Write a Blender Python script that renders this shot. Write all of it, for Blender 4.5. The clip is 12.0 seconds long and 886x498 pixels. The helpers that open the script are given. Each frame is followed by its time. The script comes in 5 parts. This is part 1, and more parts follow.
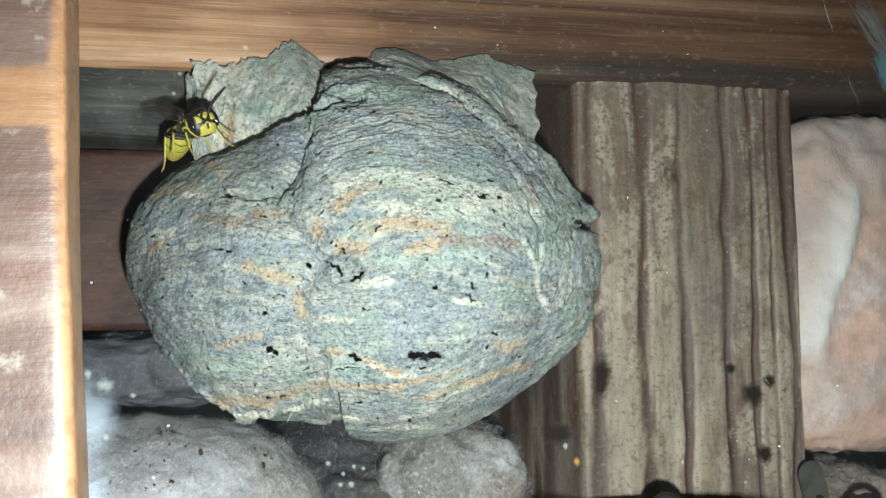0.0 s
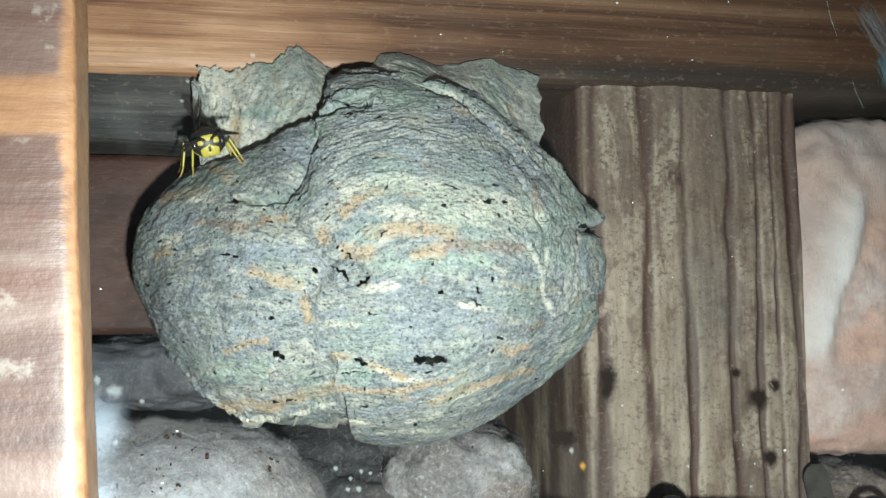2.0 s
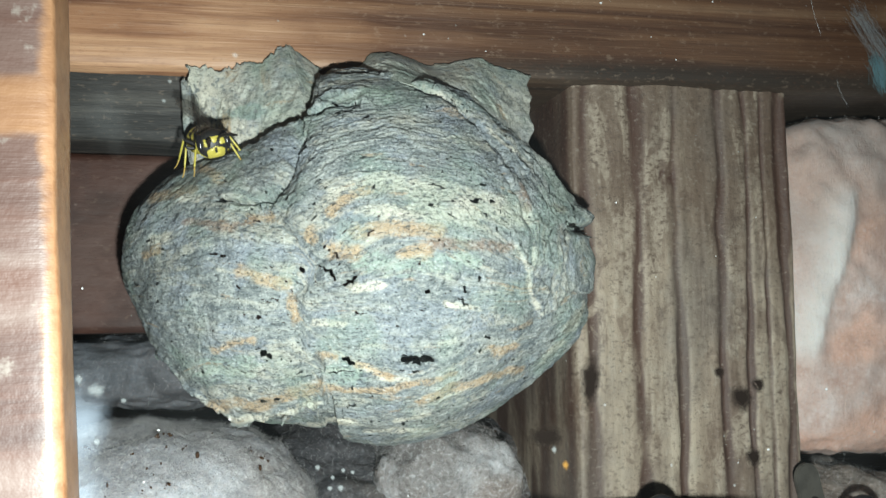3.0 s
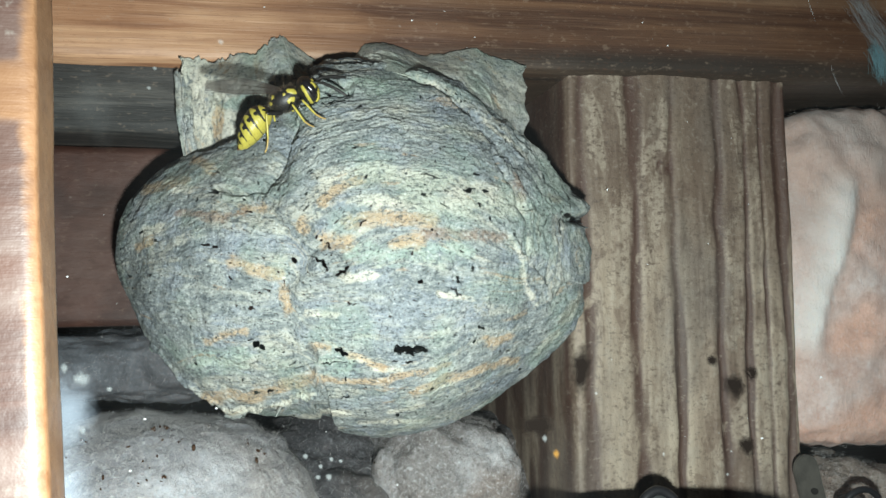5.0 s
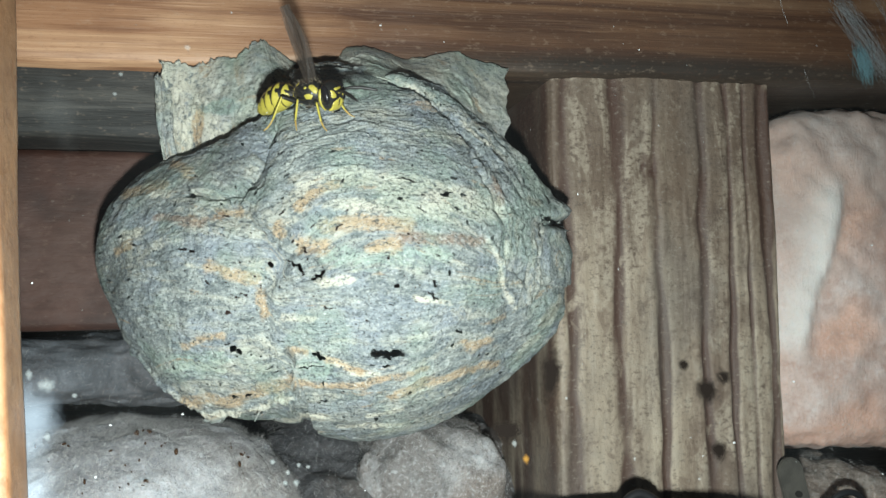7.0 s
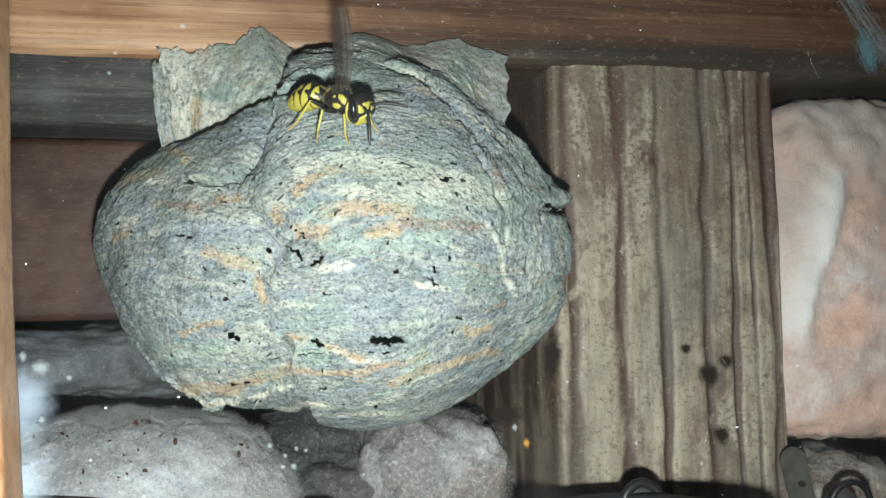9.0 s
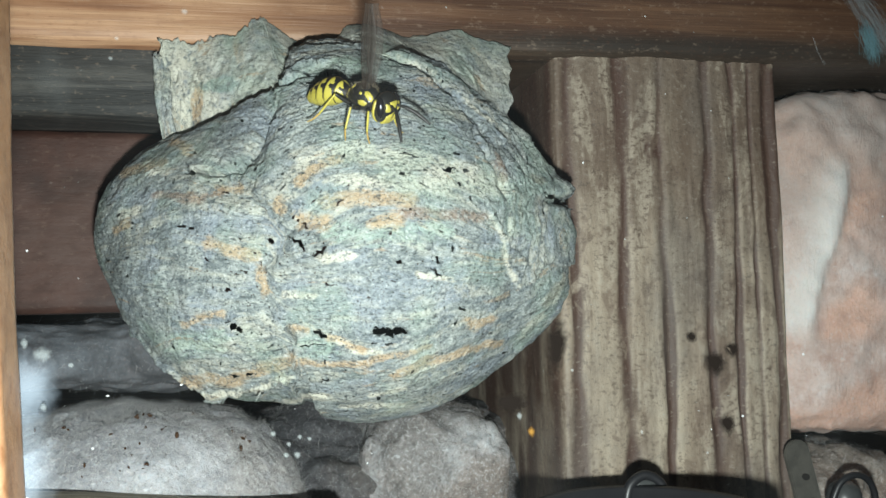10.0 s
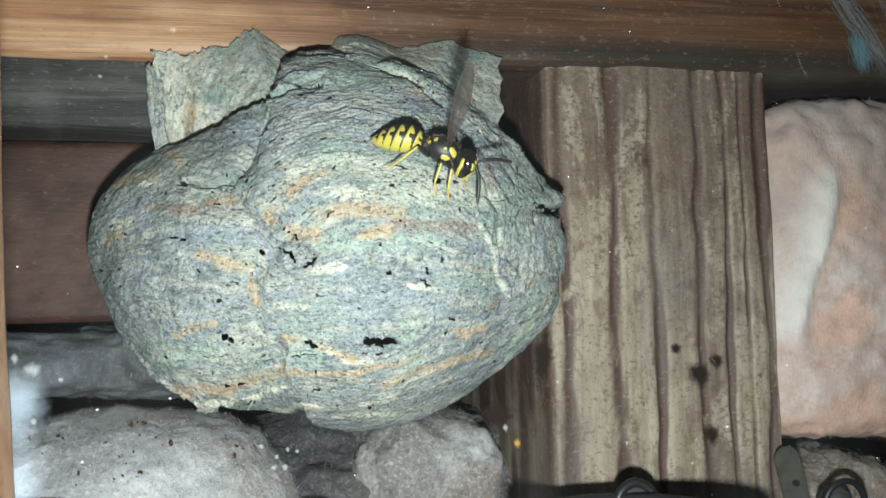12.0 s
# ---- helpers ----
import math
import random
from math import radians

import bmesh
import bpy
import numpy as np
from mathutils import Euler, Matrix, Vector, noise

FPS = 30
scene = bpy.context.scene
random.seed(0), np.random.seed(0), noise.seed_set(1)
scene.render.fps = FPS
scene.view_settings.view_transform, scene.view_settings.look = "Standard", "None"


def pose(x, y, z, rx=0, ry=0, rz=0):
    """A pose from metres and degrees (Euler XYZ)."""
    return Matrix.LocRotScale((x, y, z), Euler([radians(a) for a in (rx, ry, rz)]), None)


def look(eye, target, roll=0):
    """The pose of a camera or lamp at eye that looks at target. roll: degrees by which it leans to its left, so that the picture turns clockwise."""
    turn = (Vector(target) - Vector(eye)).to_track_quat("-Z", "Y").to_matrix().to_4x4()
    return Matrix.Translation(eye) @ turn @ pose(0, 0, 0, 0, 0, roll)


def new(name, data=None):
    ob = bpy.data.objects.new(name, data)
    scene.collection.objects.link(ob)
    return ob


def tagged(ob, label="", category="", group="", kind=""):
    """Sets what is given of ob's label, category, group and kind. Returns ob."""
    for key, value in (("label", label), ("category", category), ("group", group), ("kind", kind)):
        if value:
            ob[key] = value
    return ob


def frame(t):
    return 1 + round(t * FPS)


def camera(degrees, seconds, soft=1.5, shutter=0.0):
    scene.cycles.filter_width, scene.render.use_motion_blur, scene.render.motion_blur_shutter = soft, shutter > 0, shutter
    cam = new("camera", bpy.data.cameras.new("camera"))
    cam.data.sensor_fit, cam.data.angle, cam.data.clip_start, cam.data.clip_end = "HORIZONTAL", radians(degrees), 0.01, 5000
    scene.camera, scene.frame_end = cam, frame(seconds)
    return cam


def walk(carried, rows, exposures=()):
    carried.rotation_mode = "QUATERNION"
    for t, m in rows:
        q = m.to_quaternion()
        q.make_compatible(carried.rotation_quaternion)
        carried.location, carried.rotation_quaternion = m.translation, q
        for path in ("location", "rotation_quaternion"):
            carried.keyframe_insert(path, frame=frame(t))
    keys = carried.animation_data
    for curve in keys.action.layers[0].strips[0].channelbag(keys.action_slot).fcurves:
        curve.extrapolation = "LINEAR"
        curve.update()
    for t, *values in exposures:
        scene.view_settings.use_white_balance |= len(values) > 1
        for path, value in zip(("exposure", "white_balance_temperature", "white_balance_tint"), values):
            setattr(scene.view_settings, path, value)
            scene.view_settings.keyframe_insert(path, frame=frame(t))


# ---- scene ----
import itertools

LENS = 56
cam = camera(LENS, 12.0, soft=1.5)
PATH = [
    (0, look((-0.0236, -0.0643, -0.0022), (0.0021, 0.0321, 0.0047), -0.7)),
    (0.5, look((-0.0237, -0.0643, -0.0022), (0.0019, 0.0321, 0.0048), -0.7)),
    (1, look((-0.0238, -0.0644, -0.0023), (0.0017, 0.0320, 0.0048), -0.8)),
    (1.5, look((-0.0241, -0.0643, -0.0021), (0.0013, 0.0321, 0.0050), -0.7)),
    (2, look((-0.0239, -0.0646, -0.0019), (0.0014, 0.0319, 0.0052), -0.8)),
    (2.5, look((-0.0232, -0.0648, -0.0019), (0.0021, 0.0317, 0.0052), -0.7)),
    (3, look((-0.0226, -0.0651, -0.0019), (0.0027, 0.0314, 0.0051), -0.8)),
    (5, look((-0.0212, -0.0649, -0.0026), (0.0035, 0.0318, 0.0040), -1.0)),
    (5.5, look((-0.0204, -0.0650, -0.0029), (0.0043, 0.0316, 0.0037), -1.0)),
    (6, look((-0.0198, -0.0653, -0.0027), (0.0050, 0.0314, 0.0038), -1.0)),
    (6.5, look((-0.0192, -0.0654, -0.0024), (0.0056, 0.0312, 0.0042), -1.0)),
    (7, look((-0.0187, -0.0655, -0.0023), (0.0059, 0.0312, 0.0044), -1.1)),
    (9, look((-0.0183, -0.0647, -0.0035), (0.0061, 0.0321, 0.0029), -1.2)),
    (9.5, look((-0.0182, -0.0645, -0.0041), (0.0062, 0.0322, 0.0022), -1.3)),
    (10, look((-0.0185, -0.0641, -0.0044), (0.0059, 0.0327, 0.0019), -1.3)),
    (10.5, look((-0.0182, -0.0644, -0.0043), (0.0060, 0.0324, 0.0021), -1.3)),
    (11, look((-0.0181, -0.0648, -0.0040), (0.0063, 0.0319, 0.0024), -1.3)),
    (11.5, look((-0.0178, -0.0653, -0.0037), (0.0067, 0.0314, 0.0027), -1.3)),
    (12, look((-0.0177, -0.0652, -0.0035), (0.0068, 0.0316, 0.0030), -1.4)),
]
walk(cam, PATH)
# ---- light: one small lamp held just under the lens, and a dim room behind it ----
world = bpy.data.worlds.new("dim_room")
world.use_nodes = True
world.node_tree.nodes["Background"].inputs[0].default_value = (0.80, 0.90, 1.0, 1)
world.node_tree.nodes["Background"].inputs[1].default_value = 0.032
scene.world = world
torch_data = bpy.data.lights.new("torch", "SPOT")
torch_data.energy = 0.92
torch_data.color = (0.905, 1.0, 0.97)
torch_data.shadow_soft_size = 0.0022
torch_data.spot_size = radians(122)
torch_data.spot_blend = 0.9
torch = new("torch", torch_data)
torch.matrix_world = look((-0.0165, -0.0660, -0.0165), (0.003, 0.03, -0.019))
scene.view_settings.exposure = 0.0

# ---- materials ----
class Mat:
    """A node material with one Principled shader, built up by short calls."""

    def __init__(self, name, rough=0.6, spec=0.5, metal=0.0):
        self.m = bpy.data.materials.new(name)
        self.m.use_nodes = True
        self.t = self.m.node_tree
        self.b = self.t.nodes["Principled BSDF"]
        self.b.inputs["Roughness"].default_value = rough
        self.b.inputs["Specular IOR Level"].default_value = spec
        self.b.inputs["Metallic"].default_value = metal

    def n(self, kind, **inputs):
        node = self.t.nodes.new(kind)
        for key, value in inputs.items():
            node.inputs[key.replace("_", " ")].default_value = value
        return node

    def link(self, a, b):
        self.t.links.new(a, b)

    def coords(self, scale=(1, 1, 1), attribute="", rot=(0, 0, 0)):
        """Object space (or a named vector attribute), stretched."""
        mp = self.n("ShaderNodeMapping")
        mp.inputs["Scale"].default_value = scale
        mp.inputs["Rotation"].default_value = rot
        if attribute:
            at = self.n("ShaderNodeAttribute")
            at.attribute_name = attribute
            self.link(at.outputs["Vector"], mp.inputs["Vector"])
        else:
            tc = self.n("ShaderNodeTexCoord")
            self.link(tc.outputs["Object"], mp.inputs["Vector"])
        return mp.outputs["Vector"]

    def noise(self, vec, scale=1.0, detail=4.0, rough=0.6, dist=0.0):
        nz = self.n("ShaderNodeTexNoise", Scale=scale, Detail=detail, Roughness=rough, Distortion=dist)
        self.link(vec, nz.inputs["Vector"])
        return nz.outputs["Fac"]

    def ramp(self, fac, stops, smooth=False):
        r = self.n("ShaderNodeValToRGB")
        r.color_ramp.interpolation = "EASE" if smooth else "LINEAR"
        els = r.color_ramp.elements
        while len(els) < len(stops):
            els.new(0.5)
        for e, (p, c) in zip(els, stops):
            e.position = p
            e.color = (*c, 1) if len(c) == 3 else c
        self.link(fac, r.inputs["Fac"])
        return r.outputs["Color"]

    def mask(self, fac, lo, hi):
        r = self.n("ShaderNodeMapRange", From_Min=lo, From_Max=hi)
        r.interpolation_type = "SMOOTHSTEP"
        self.link(fac, r.inputs["Value"])
        return r.outputs["Result"]

    def mix(self, fac, a, b, mode="MIX"):
        mx = self.n("ShaderNodeMix")
        mx.data_type, mx.blend_type = "RGBA", mode
        for value, socket in ((fac, mx.inputs[0]), (a, mx.inputs[6]), (b, mx.inputs[7])):
            if isinstance(value, (int, float)):
                socket.default_value = value
            elif isinstance(value, tuple):
                socket.default_value = (*value, 1)
            else:
                self.link(value, socket)
        return mx.outputs[2]

    def times(self, a, b):
        mt = self.n("ShaderNodeMath")
        mt.operation = "MULTIPLY"
        for value, socket in ((a, mt.inputs[0]), (b, mt.inputs[1])):
            if isinstance(value, (int, float)):
                socket.default_value = value
            else:
                self.link(value, socket)
        return mt.outputs[0]

    def colour(self, c):
        if isinstance(c, tuple):
            self.b.inputs["Base Color"].default_value = (*c, 1)
        else:
            self.link(c, self.b.inputs["Base Color"])
        return self

    def roughness(self, fac, lo, hi):
        r = self.n("ShaderNodeMapRange", To_Min=lo, To_Max=hi)
        self.link(fac, r.inputs["Value"])
        self.link(r.outputs["Result"], self.b.inputs["Roughness"])
        return self

    def bump(self, *layers):
        """layers: (height socket, millimetres)."""
        last = None
        for height, mm in layers:
            bp = self.n("ShaderNodeBump", Strength=1.0, Distance=mm / 1000)
            self.link(height, bp.inputs["Height"])
            if last:
                self.link(last, bp.inputs["Normal"])
            last = bp.outputs["Normal"]
        self.link(last, self.b.inputs["Normal"])
        return self


def wood(name, dark, mid, light, grain, rough=(0.35, 0.6), spec=0.4, ring=260.0, dirt=None, bump=0.12, shade_from=None, stretch=0.09, dust=0.0):
    """Timber with its grain along one axis: 'x', 'y' or 'z'."""
    k = Mat(name, spec=spec)
    along = {"x": (stretch, 1, 1), "y": (1, stretch, 1), "z": (1, 1, stretch)}[grain]
    v = k.coords(along)
    broad = k.noise(v, ring, 3, 0.55, 0.6)
    fine = k.noise(v, ring * 6, 3, 0.65)
    fibre = k.noise(k.coords(tuple(a * (0.35 if a < 1 else 1) for a in along)), ring * 22, 2, 0.6)
    blotch = k.noise(k.coords(), 45, 4, 0.6)
    c = k.ramp(broad, [(0.37, dark), (0.47, mid), (0.55, light), (0.64, mid)])
    c = k.mix(k.times(k.mask(fine, 0.5, 0.72), 0.55), c, dark)
    c = k.mix(k.times(k.mask(fibre, 0.52, 0.75), 0.35), c, light)
    c = k.mix(k.times(k.mask(blotch, 0.45, 0.75), 0.6), c, dirt or dark)
    if shade_from:
        # light falloff painted into the colour, from a given length along the timber
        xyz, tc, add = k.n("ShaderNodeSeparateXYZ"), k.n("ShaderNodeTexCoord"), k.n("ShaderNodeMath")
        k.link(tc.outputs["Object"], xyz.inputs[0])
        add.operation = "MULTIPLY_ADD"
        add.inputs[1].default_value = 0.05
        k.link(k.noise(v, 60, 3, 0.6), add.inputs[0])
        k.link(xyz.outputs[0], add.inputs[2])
        c = k.mix(k.times(k.mask(add.outputs[0], shade_from, shade_from + 0.06), 0.66), c, (0.028, 0.018, 0.012))
        # and shade painted on the underside and the lower edge
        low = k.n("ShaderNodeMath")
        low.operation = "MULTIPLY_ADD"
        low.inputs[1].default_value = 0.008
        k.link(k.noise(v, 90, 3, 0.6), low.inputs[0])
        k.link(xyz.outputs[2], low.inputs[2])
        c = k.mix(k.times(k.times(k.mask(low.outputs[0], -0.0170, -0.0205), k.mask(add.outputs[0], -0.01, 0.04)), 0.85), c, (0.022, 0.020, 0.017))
    if dust:
        grain = k.noise(k.coords((0.5, 1, 1)), 1500, 4, 0.7)
        c = k.mix(k.times(k.mask(grain, 0.56, 0.70), dust), c, (0.40, 0.30, 0.22))
        c = k.mix(k.times(k.mask(grain, 0.44, 0.32), dust), c, dark)
        c = k.mix(k.times(k.mask(k.noise(k.coords(), 700, 2, 0.5), 0.74, 0.80), dust), c, (0.50, 0.45, 0.40))
    k.colour(c).roughness(fine, *rough).bump((broad, bump * 2), (fine, bump), (fibre, bump * 0.4))
    return k.m


beam_wood = wood("brown_beam_wood", (0.135, 0.056, 0.030), (0.33, 0.165, 0.086), (0.52, 0.305, 0.175), "x", (0.4, 0.65), ring=190.0, dust=0.2, shade_from=-0.034, stretch=0.04)


def weathered_stud():
    """Grey weathered softwood: pale worn ridges between red-brown lines of hard grain."""
    k = Mat("weathered_stud_wood", spec=0.35)
    v = k.coords((1, 1, 0.10))
    broad = k.noise(v, 150, 3, 0.5, 0.4)
    fine = k.noise(v, 1100, 3, 0.6)
    grit = k.noise(k.coords((1, 1, 1.5)), 1250, 4, 0.7)
    scale = k.noise(k.coords((1, 1, 0.7)), 420, 4, 0.65, 0.5)
    blotch = k.noise(k.coords((1, 1, 0.6)), 75, 4, 0.6)
    c = k.ramp(broad, [(0.35, (0.150, 0.110, 0.082)), (0.5, (0.262, 0.210, 0.158)), (0.66, (0.365, 0.308, 0.235))])
    c = k.mix(k.times(k.mask(scale, 0.52, 0.66), 0.45), c, (0.30, 0.265, 0.215))
    c = k.mix(k.times(k.mask(scale, 0.46, 0.36), 0.5), c, (0.115, 0.078, 0.058))
    # the upper end is coloured darker brown, with a ragged lower border
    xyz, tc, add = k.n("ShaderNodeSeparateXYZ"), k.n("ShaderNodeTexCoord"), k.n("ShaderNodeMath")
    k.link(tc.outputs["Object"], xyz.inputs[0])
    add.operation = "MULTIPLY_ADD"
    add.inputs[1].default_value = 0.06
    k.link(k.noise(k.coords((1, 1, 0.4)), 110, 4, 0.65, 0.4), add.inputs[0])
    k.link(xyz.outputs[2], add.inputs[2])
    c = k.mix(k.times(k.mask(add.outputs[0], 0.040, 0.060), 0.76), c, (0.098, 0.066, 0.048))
    # flakes of a pale skin left on the wood, and dark damp stains
    flake = k.noise(k.coords((1, 1, 0.42)), 190, 5, 0.7, 0.7)
    c = k.mix(k.times(k.times(k.mask(flake, 0.51, 0.61), k.mask(grit, 0.34, 0.56)), 0.55), c, (0.37, 0.32, 0.25))
    damp = k.noise(k.coords((1, 1, 0.5)), 130, 5, 0.68, 0.9)
    c = k.mix(k.times(k.mask(damp, 0.55, 0.64), 0.5), c, (0.098, 0.066, 0.048))
    # lines of hard grain, plus the shade stored for the side face
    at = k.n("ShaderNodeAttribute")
    at.attribute_name = "groove_and_shade"
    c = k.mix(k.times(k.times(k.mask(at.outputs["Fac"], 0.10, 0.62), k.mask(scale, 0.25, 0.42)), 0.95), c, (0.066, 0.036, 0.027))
    c = k.mix(k.times(k.mask(fine, 0.54, 0.74), 0.3), c, (0.10, 0.070, 0.052))
    c = k.mix(k.times(k.mask(blotch, 0.48, 0.70), 0.6), c, (0.110, 0.090, 0.076))
    c = k.mix(k.times(k.mask(grit, 0.56, 0.70), 0.35), c, (0.33, 0.30, 0.25))
    c = k.mix(k.times(k.mask(grit, 0.46, 0.34), 0.5), c, (0.060, 0.045, 0.036))
    k.colour(c).roughness(grit, 0.42, 0.78).bump((broad, 0.10), (scale, 0.10), (flake, 0.25), (fine, 0.05), (grit, 0.11))
    return k.m


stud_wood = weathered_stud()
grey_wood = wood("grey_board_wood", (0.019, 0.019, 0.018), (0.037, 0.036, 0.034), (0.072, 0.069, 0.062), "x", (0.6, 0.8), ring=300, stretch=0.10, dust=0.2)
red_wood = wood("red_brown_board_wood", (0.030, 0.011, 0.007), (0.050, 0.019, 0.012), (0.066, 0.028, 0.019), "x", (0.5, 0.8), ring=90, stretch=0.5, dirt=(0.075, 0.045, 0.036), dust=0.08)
pale_wood = wood("pale_batten_wood", (0.22, 0.18, 0.12), (0.42, 0.37, 0.26), (0.58, 0.54, 0.42), "x", (0.5, 0.8))
dark_wood = wood("dark_sheathing_wood", (0.03, 0.02, 0.015), (0.07, 0.045, 0.03), (0.11, 0.075, 0.05), "x", (0.6, 0.9))


def frame_timber():
    """Varnish gone grey on the face, worn through to bare orange wood along the inner edge and in one band."""
    k = Mat("worn_varnished_wood", spec=0.55)
    v = k.coords((0.10, 1, 1))
    broad = k.noise(v, 120, 3, 0.55, 0.4)
    fine = k.noise(v, 700, 4, 0.65)
    speck = k.noise(k.coords(), 420, 4, 0.65)
    c = k.ramp(broad, [(0.38, (0.048, 0.021, 0.016)), (0.48, (0.100, 0.055, 0.043)), (0.57, (0.150, 0.102, 0.086)), (0.66, (0.100, 0.048, 0.034))])
    c = k.mix(k.times(k.mask(fine, 0.5, 0.7), 0.5), c, (0.11, 0.05, 0.035))
    c = k.mix(k.times(k.mask(speck, 0.60, 0.72), 0.6), c, (0.26, 0.23, 0.20))
    bare = k.ramp(fine, [(0.30, (0.20, 0.092, 0.040)), (0.55, (0.30, 0.158, 0.078))])
    xyz = k.n("ShaderNodeSeparateXYZ")
    tc = k.n("ShaderNodeTexCoord")
    k.link(tc.outputs["Object"], xyz.inputs[0])
    wob = k.n("ShaderNodeMath")
    wob.operation = "MULTIPLY_ADD"
    wob.inputs[1].default_value = 0.0022
    k.link(k.noise(k.coords(), 260, 3, 0.6), wob.inputs[0])
    k.link(xyz.outputs[0], wob.inputs[2])
    c = k.mix(k.mask(wob.outputs[0], 0.0198, 0.0206), c, bare)
    wob2 = k.n("ShaderNodeMath")
    wob2.operation = "MULTIPLY_ADD"
    wob2.inputs[1].default_value = 0.0022
    k.link(k.noise(k.coords((0.3, 1, 1)), 300, 3, 0.6), wob2.inputs[0])
    k.link(xyz.outputs[2], wob2.inputs[2])
    band = k.times(k.mask(wob2.outputs[0], 0.0094, 0.0102), k.mask(wob2.outputs[0], 0.0140, 0.0130))
    c = k.mix(k.times(band, 0.85), c, bare)
    k.b.inputs["Coat Weight"].default_value = 0.3
    k.b.inputs["Coat Roughness"].default_value = 0.26
    k.colour(c).roughness(speck, 0.40, 0.66).bump((broad, 0.15), (fine, 0.10), (speck, 0.12))
    return k.m


frame_wood = frame_timber()


def paper(name, rough):
    """Wasp paper: chewed wood fibre in thin streaks of grey, cream, tan and green, laid in bands."""
    k = Mat(name, rough=0.9, spec=0.15)
    v = k.coords((1, 1, 1), "bands")
    o = k.coords()
    wide = k.noise(v, 0.36, 3, 0.55, 0.2)
    strip = k.noise(k.coords((2.3, 1, 2.3), "bands"), 1.15, 5, 0.68, 0.12)
    line = k.noise(k.coords((1.3, 1, 1.3), "bands"), 3.4, 4, 0.72, 0.1)
    patch = k.noise(o, 240, 3, 0.6, 0.3)
    fleck = k.noise(o, 3300, 4, 0.75)
    mott = k.noise(o, 1100, 3, 0.65, 0.4)
    felt = k.noise(k.coords((0.6, 1, 1)), 2100, 4, 0.7, 0.6)
    c = k.ramp(strip, [(0.30, (0.115, 0.135, 0.140)), (0.43, (0.185, 0.212, 0.212)), (0.55, (0.260, 0.288, 0.278)), (0.68, (0.37, 0.395, 0.368))])
    c = k.mix(k.times(k.mask(patch, 0.48, 0.62), 0.65), c, (0.24, 0.278, 0.318))
    daub = k.noise(k.coords((1.9, 1, 1.9), "bands"), 0.55, 3, 0.6, 0.8)
    c = k.mix(k.times(k.mask(daub, 0.52, 0.62), 0.38), c, (0.42, 0.425, 0.365))
    c = k.mix(k.times(k.mask(daub, 0.47, 0.37), 0.45), c, (0.115, 0.138, 0.150))
    cream = k.times(k.mask(wide, 0.53, 0.60), k.mask(mott, 0.38, 0.55))
    c = k.mix(k.times(cream, 0.5), c, (0.50, 0.485, 0.395))
    for key, hue, most in (("dull", (0.140, 0.162, 0.168), 0.6), ("blue", (0.25, 0.29, 0.335), 0.5), ("green", (0.30, 0.40, 0.33), 0.55), ("cream", (0.60, 0.575, 0.475), 0.78), ("tan", (0.44, 0.315, 0.185), 0.78), ("brown", (0.21, 0.13, 0.085), 0.65)):
        at = k.n("ShaderNodeAttribute")
        at.attribute_name = key
        c = k.mix(k.times(k.times(at.outputs["Fac"], k.mask(k.times(mott, strip), 0.11, 0.24)), most), c, hue)
    green = k.noise(o, 130, 2, 0.5)
    c = k.mix(k.times(k.mask(green, 0.48, 0.64), 0.45), c, (0.225, 0.305, 0.245))
    rust = k.noise(k.coords((1.3, 1, 1.3), "bands"), 0.62, 3, 0.6, 0.4)
    c = k.mix(k.times(k.times(k.mask(rust, 0.62, 0.68), k.mask(mott, 0.36, 0.56)), 0.6), c, (0.34, 0.235, 0.135))
    c = k.mix(k.times(k.mask(felt, 0.54, 0.66), 0.5 * rough), c, (0.42, 0.45, 0.43))
    c = k.mix(k.times(k.mask(felt, 0.46, 0.36), 0.75 * rough), c, (0.075, 0.088, 0.092))
    lined = k.mask(k.noise(o, 170, 2, 0.5), 0.42, 0.62)
    c = k.mix(k.times(k.times(k.mask(line, 0.56, 0.70), lined), 0.45), c, (0.48, 0.49, 0.44))
    c = k.mix(k.times(k.times(k.mask(line, 0.44, 0.32), lined), 0.55), c, (0.080, 0.088, 0.090))
    c = k.mix(k.times(k.mask(mott, 0.58, 0.72), 0.45), c, (0.46, 0.48, 0.45))
    c = k.mix(k.times(k.mask(mott, 0.40, 0.30), 0.35), c, (0.10, 0.11, 0.105))
    c = k.mix(k.times(k.mask(fleck, 0.58, 0.68), 0.7 * rough), c, (0.60, 0.62, 0.60))
    c = k.mix(k.times(k.mask(fleck, 0.45, 0.34), 0.85 * rough), c, (0.030, 0.034, 0.036))
    k.colour(c).bump((strip, 0.10), (line, 0.05), (mott, 0.22 * rough), (felt, 0.20 * rough), (fleck, 0.14 * rough))
    return k.m


paper_mat = paper("wasp_paper", 1.0)
sheet_mat = paper("thin_wasp_paper_sheet", 0.7)


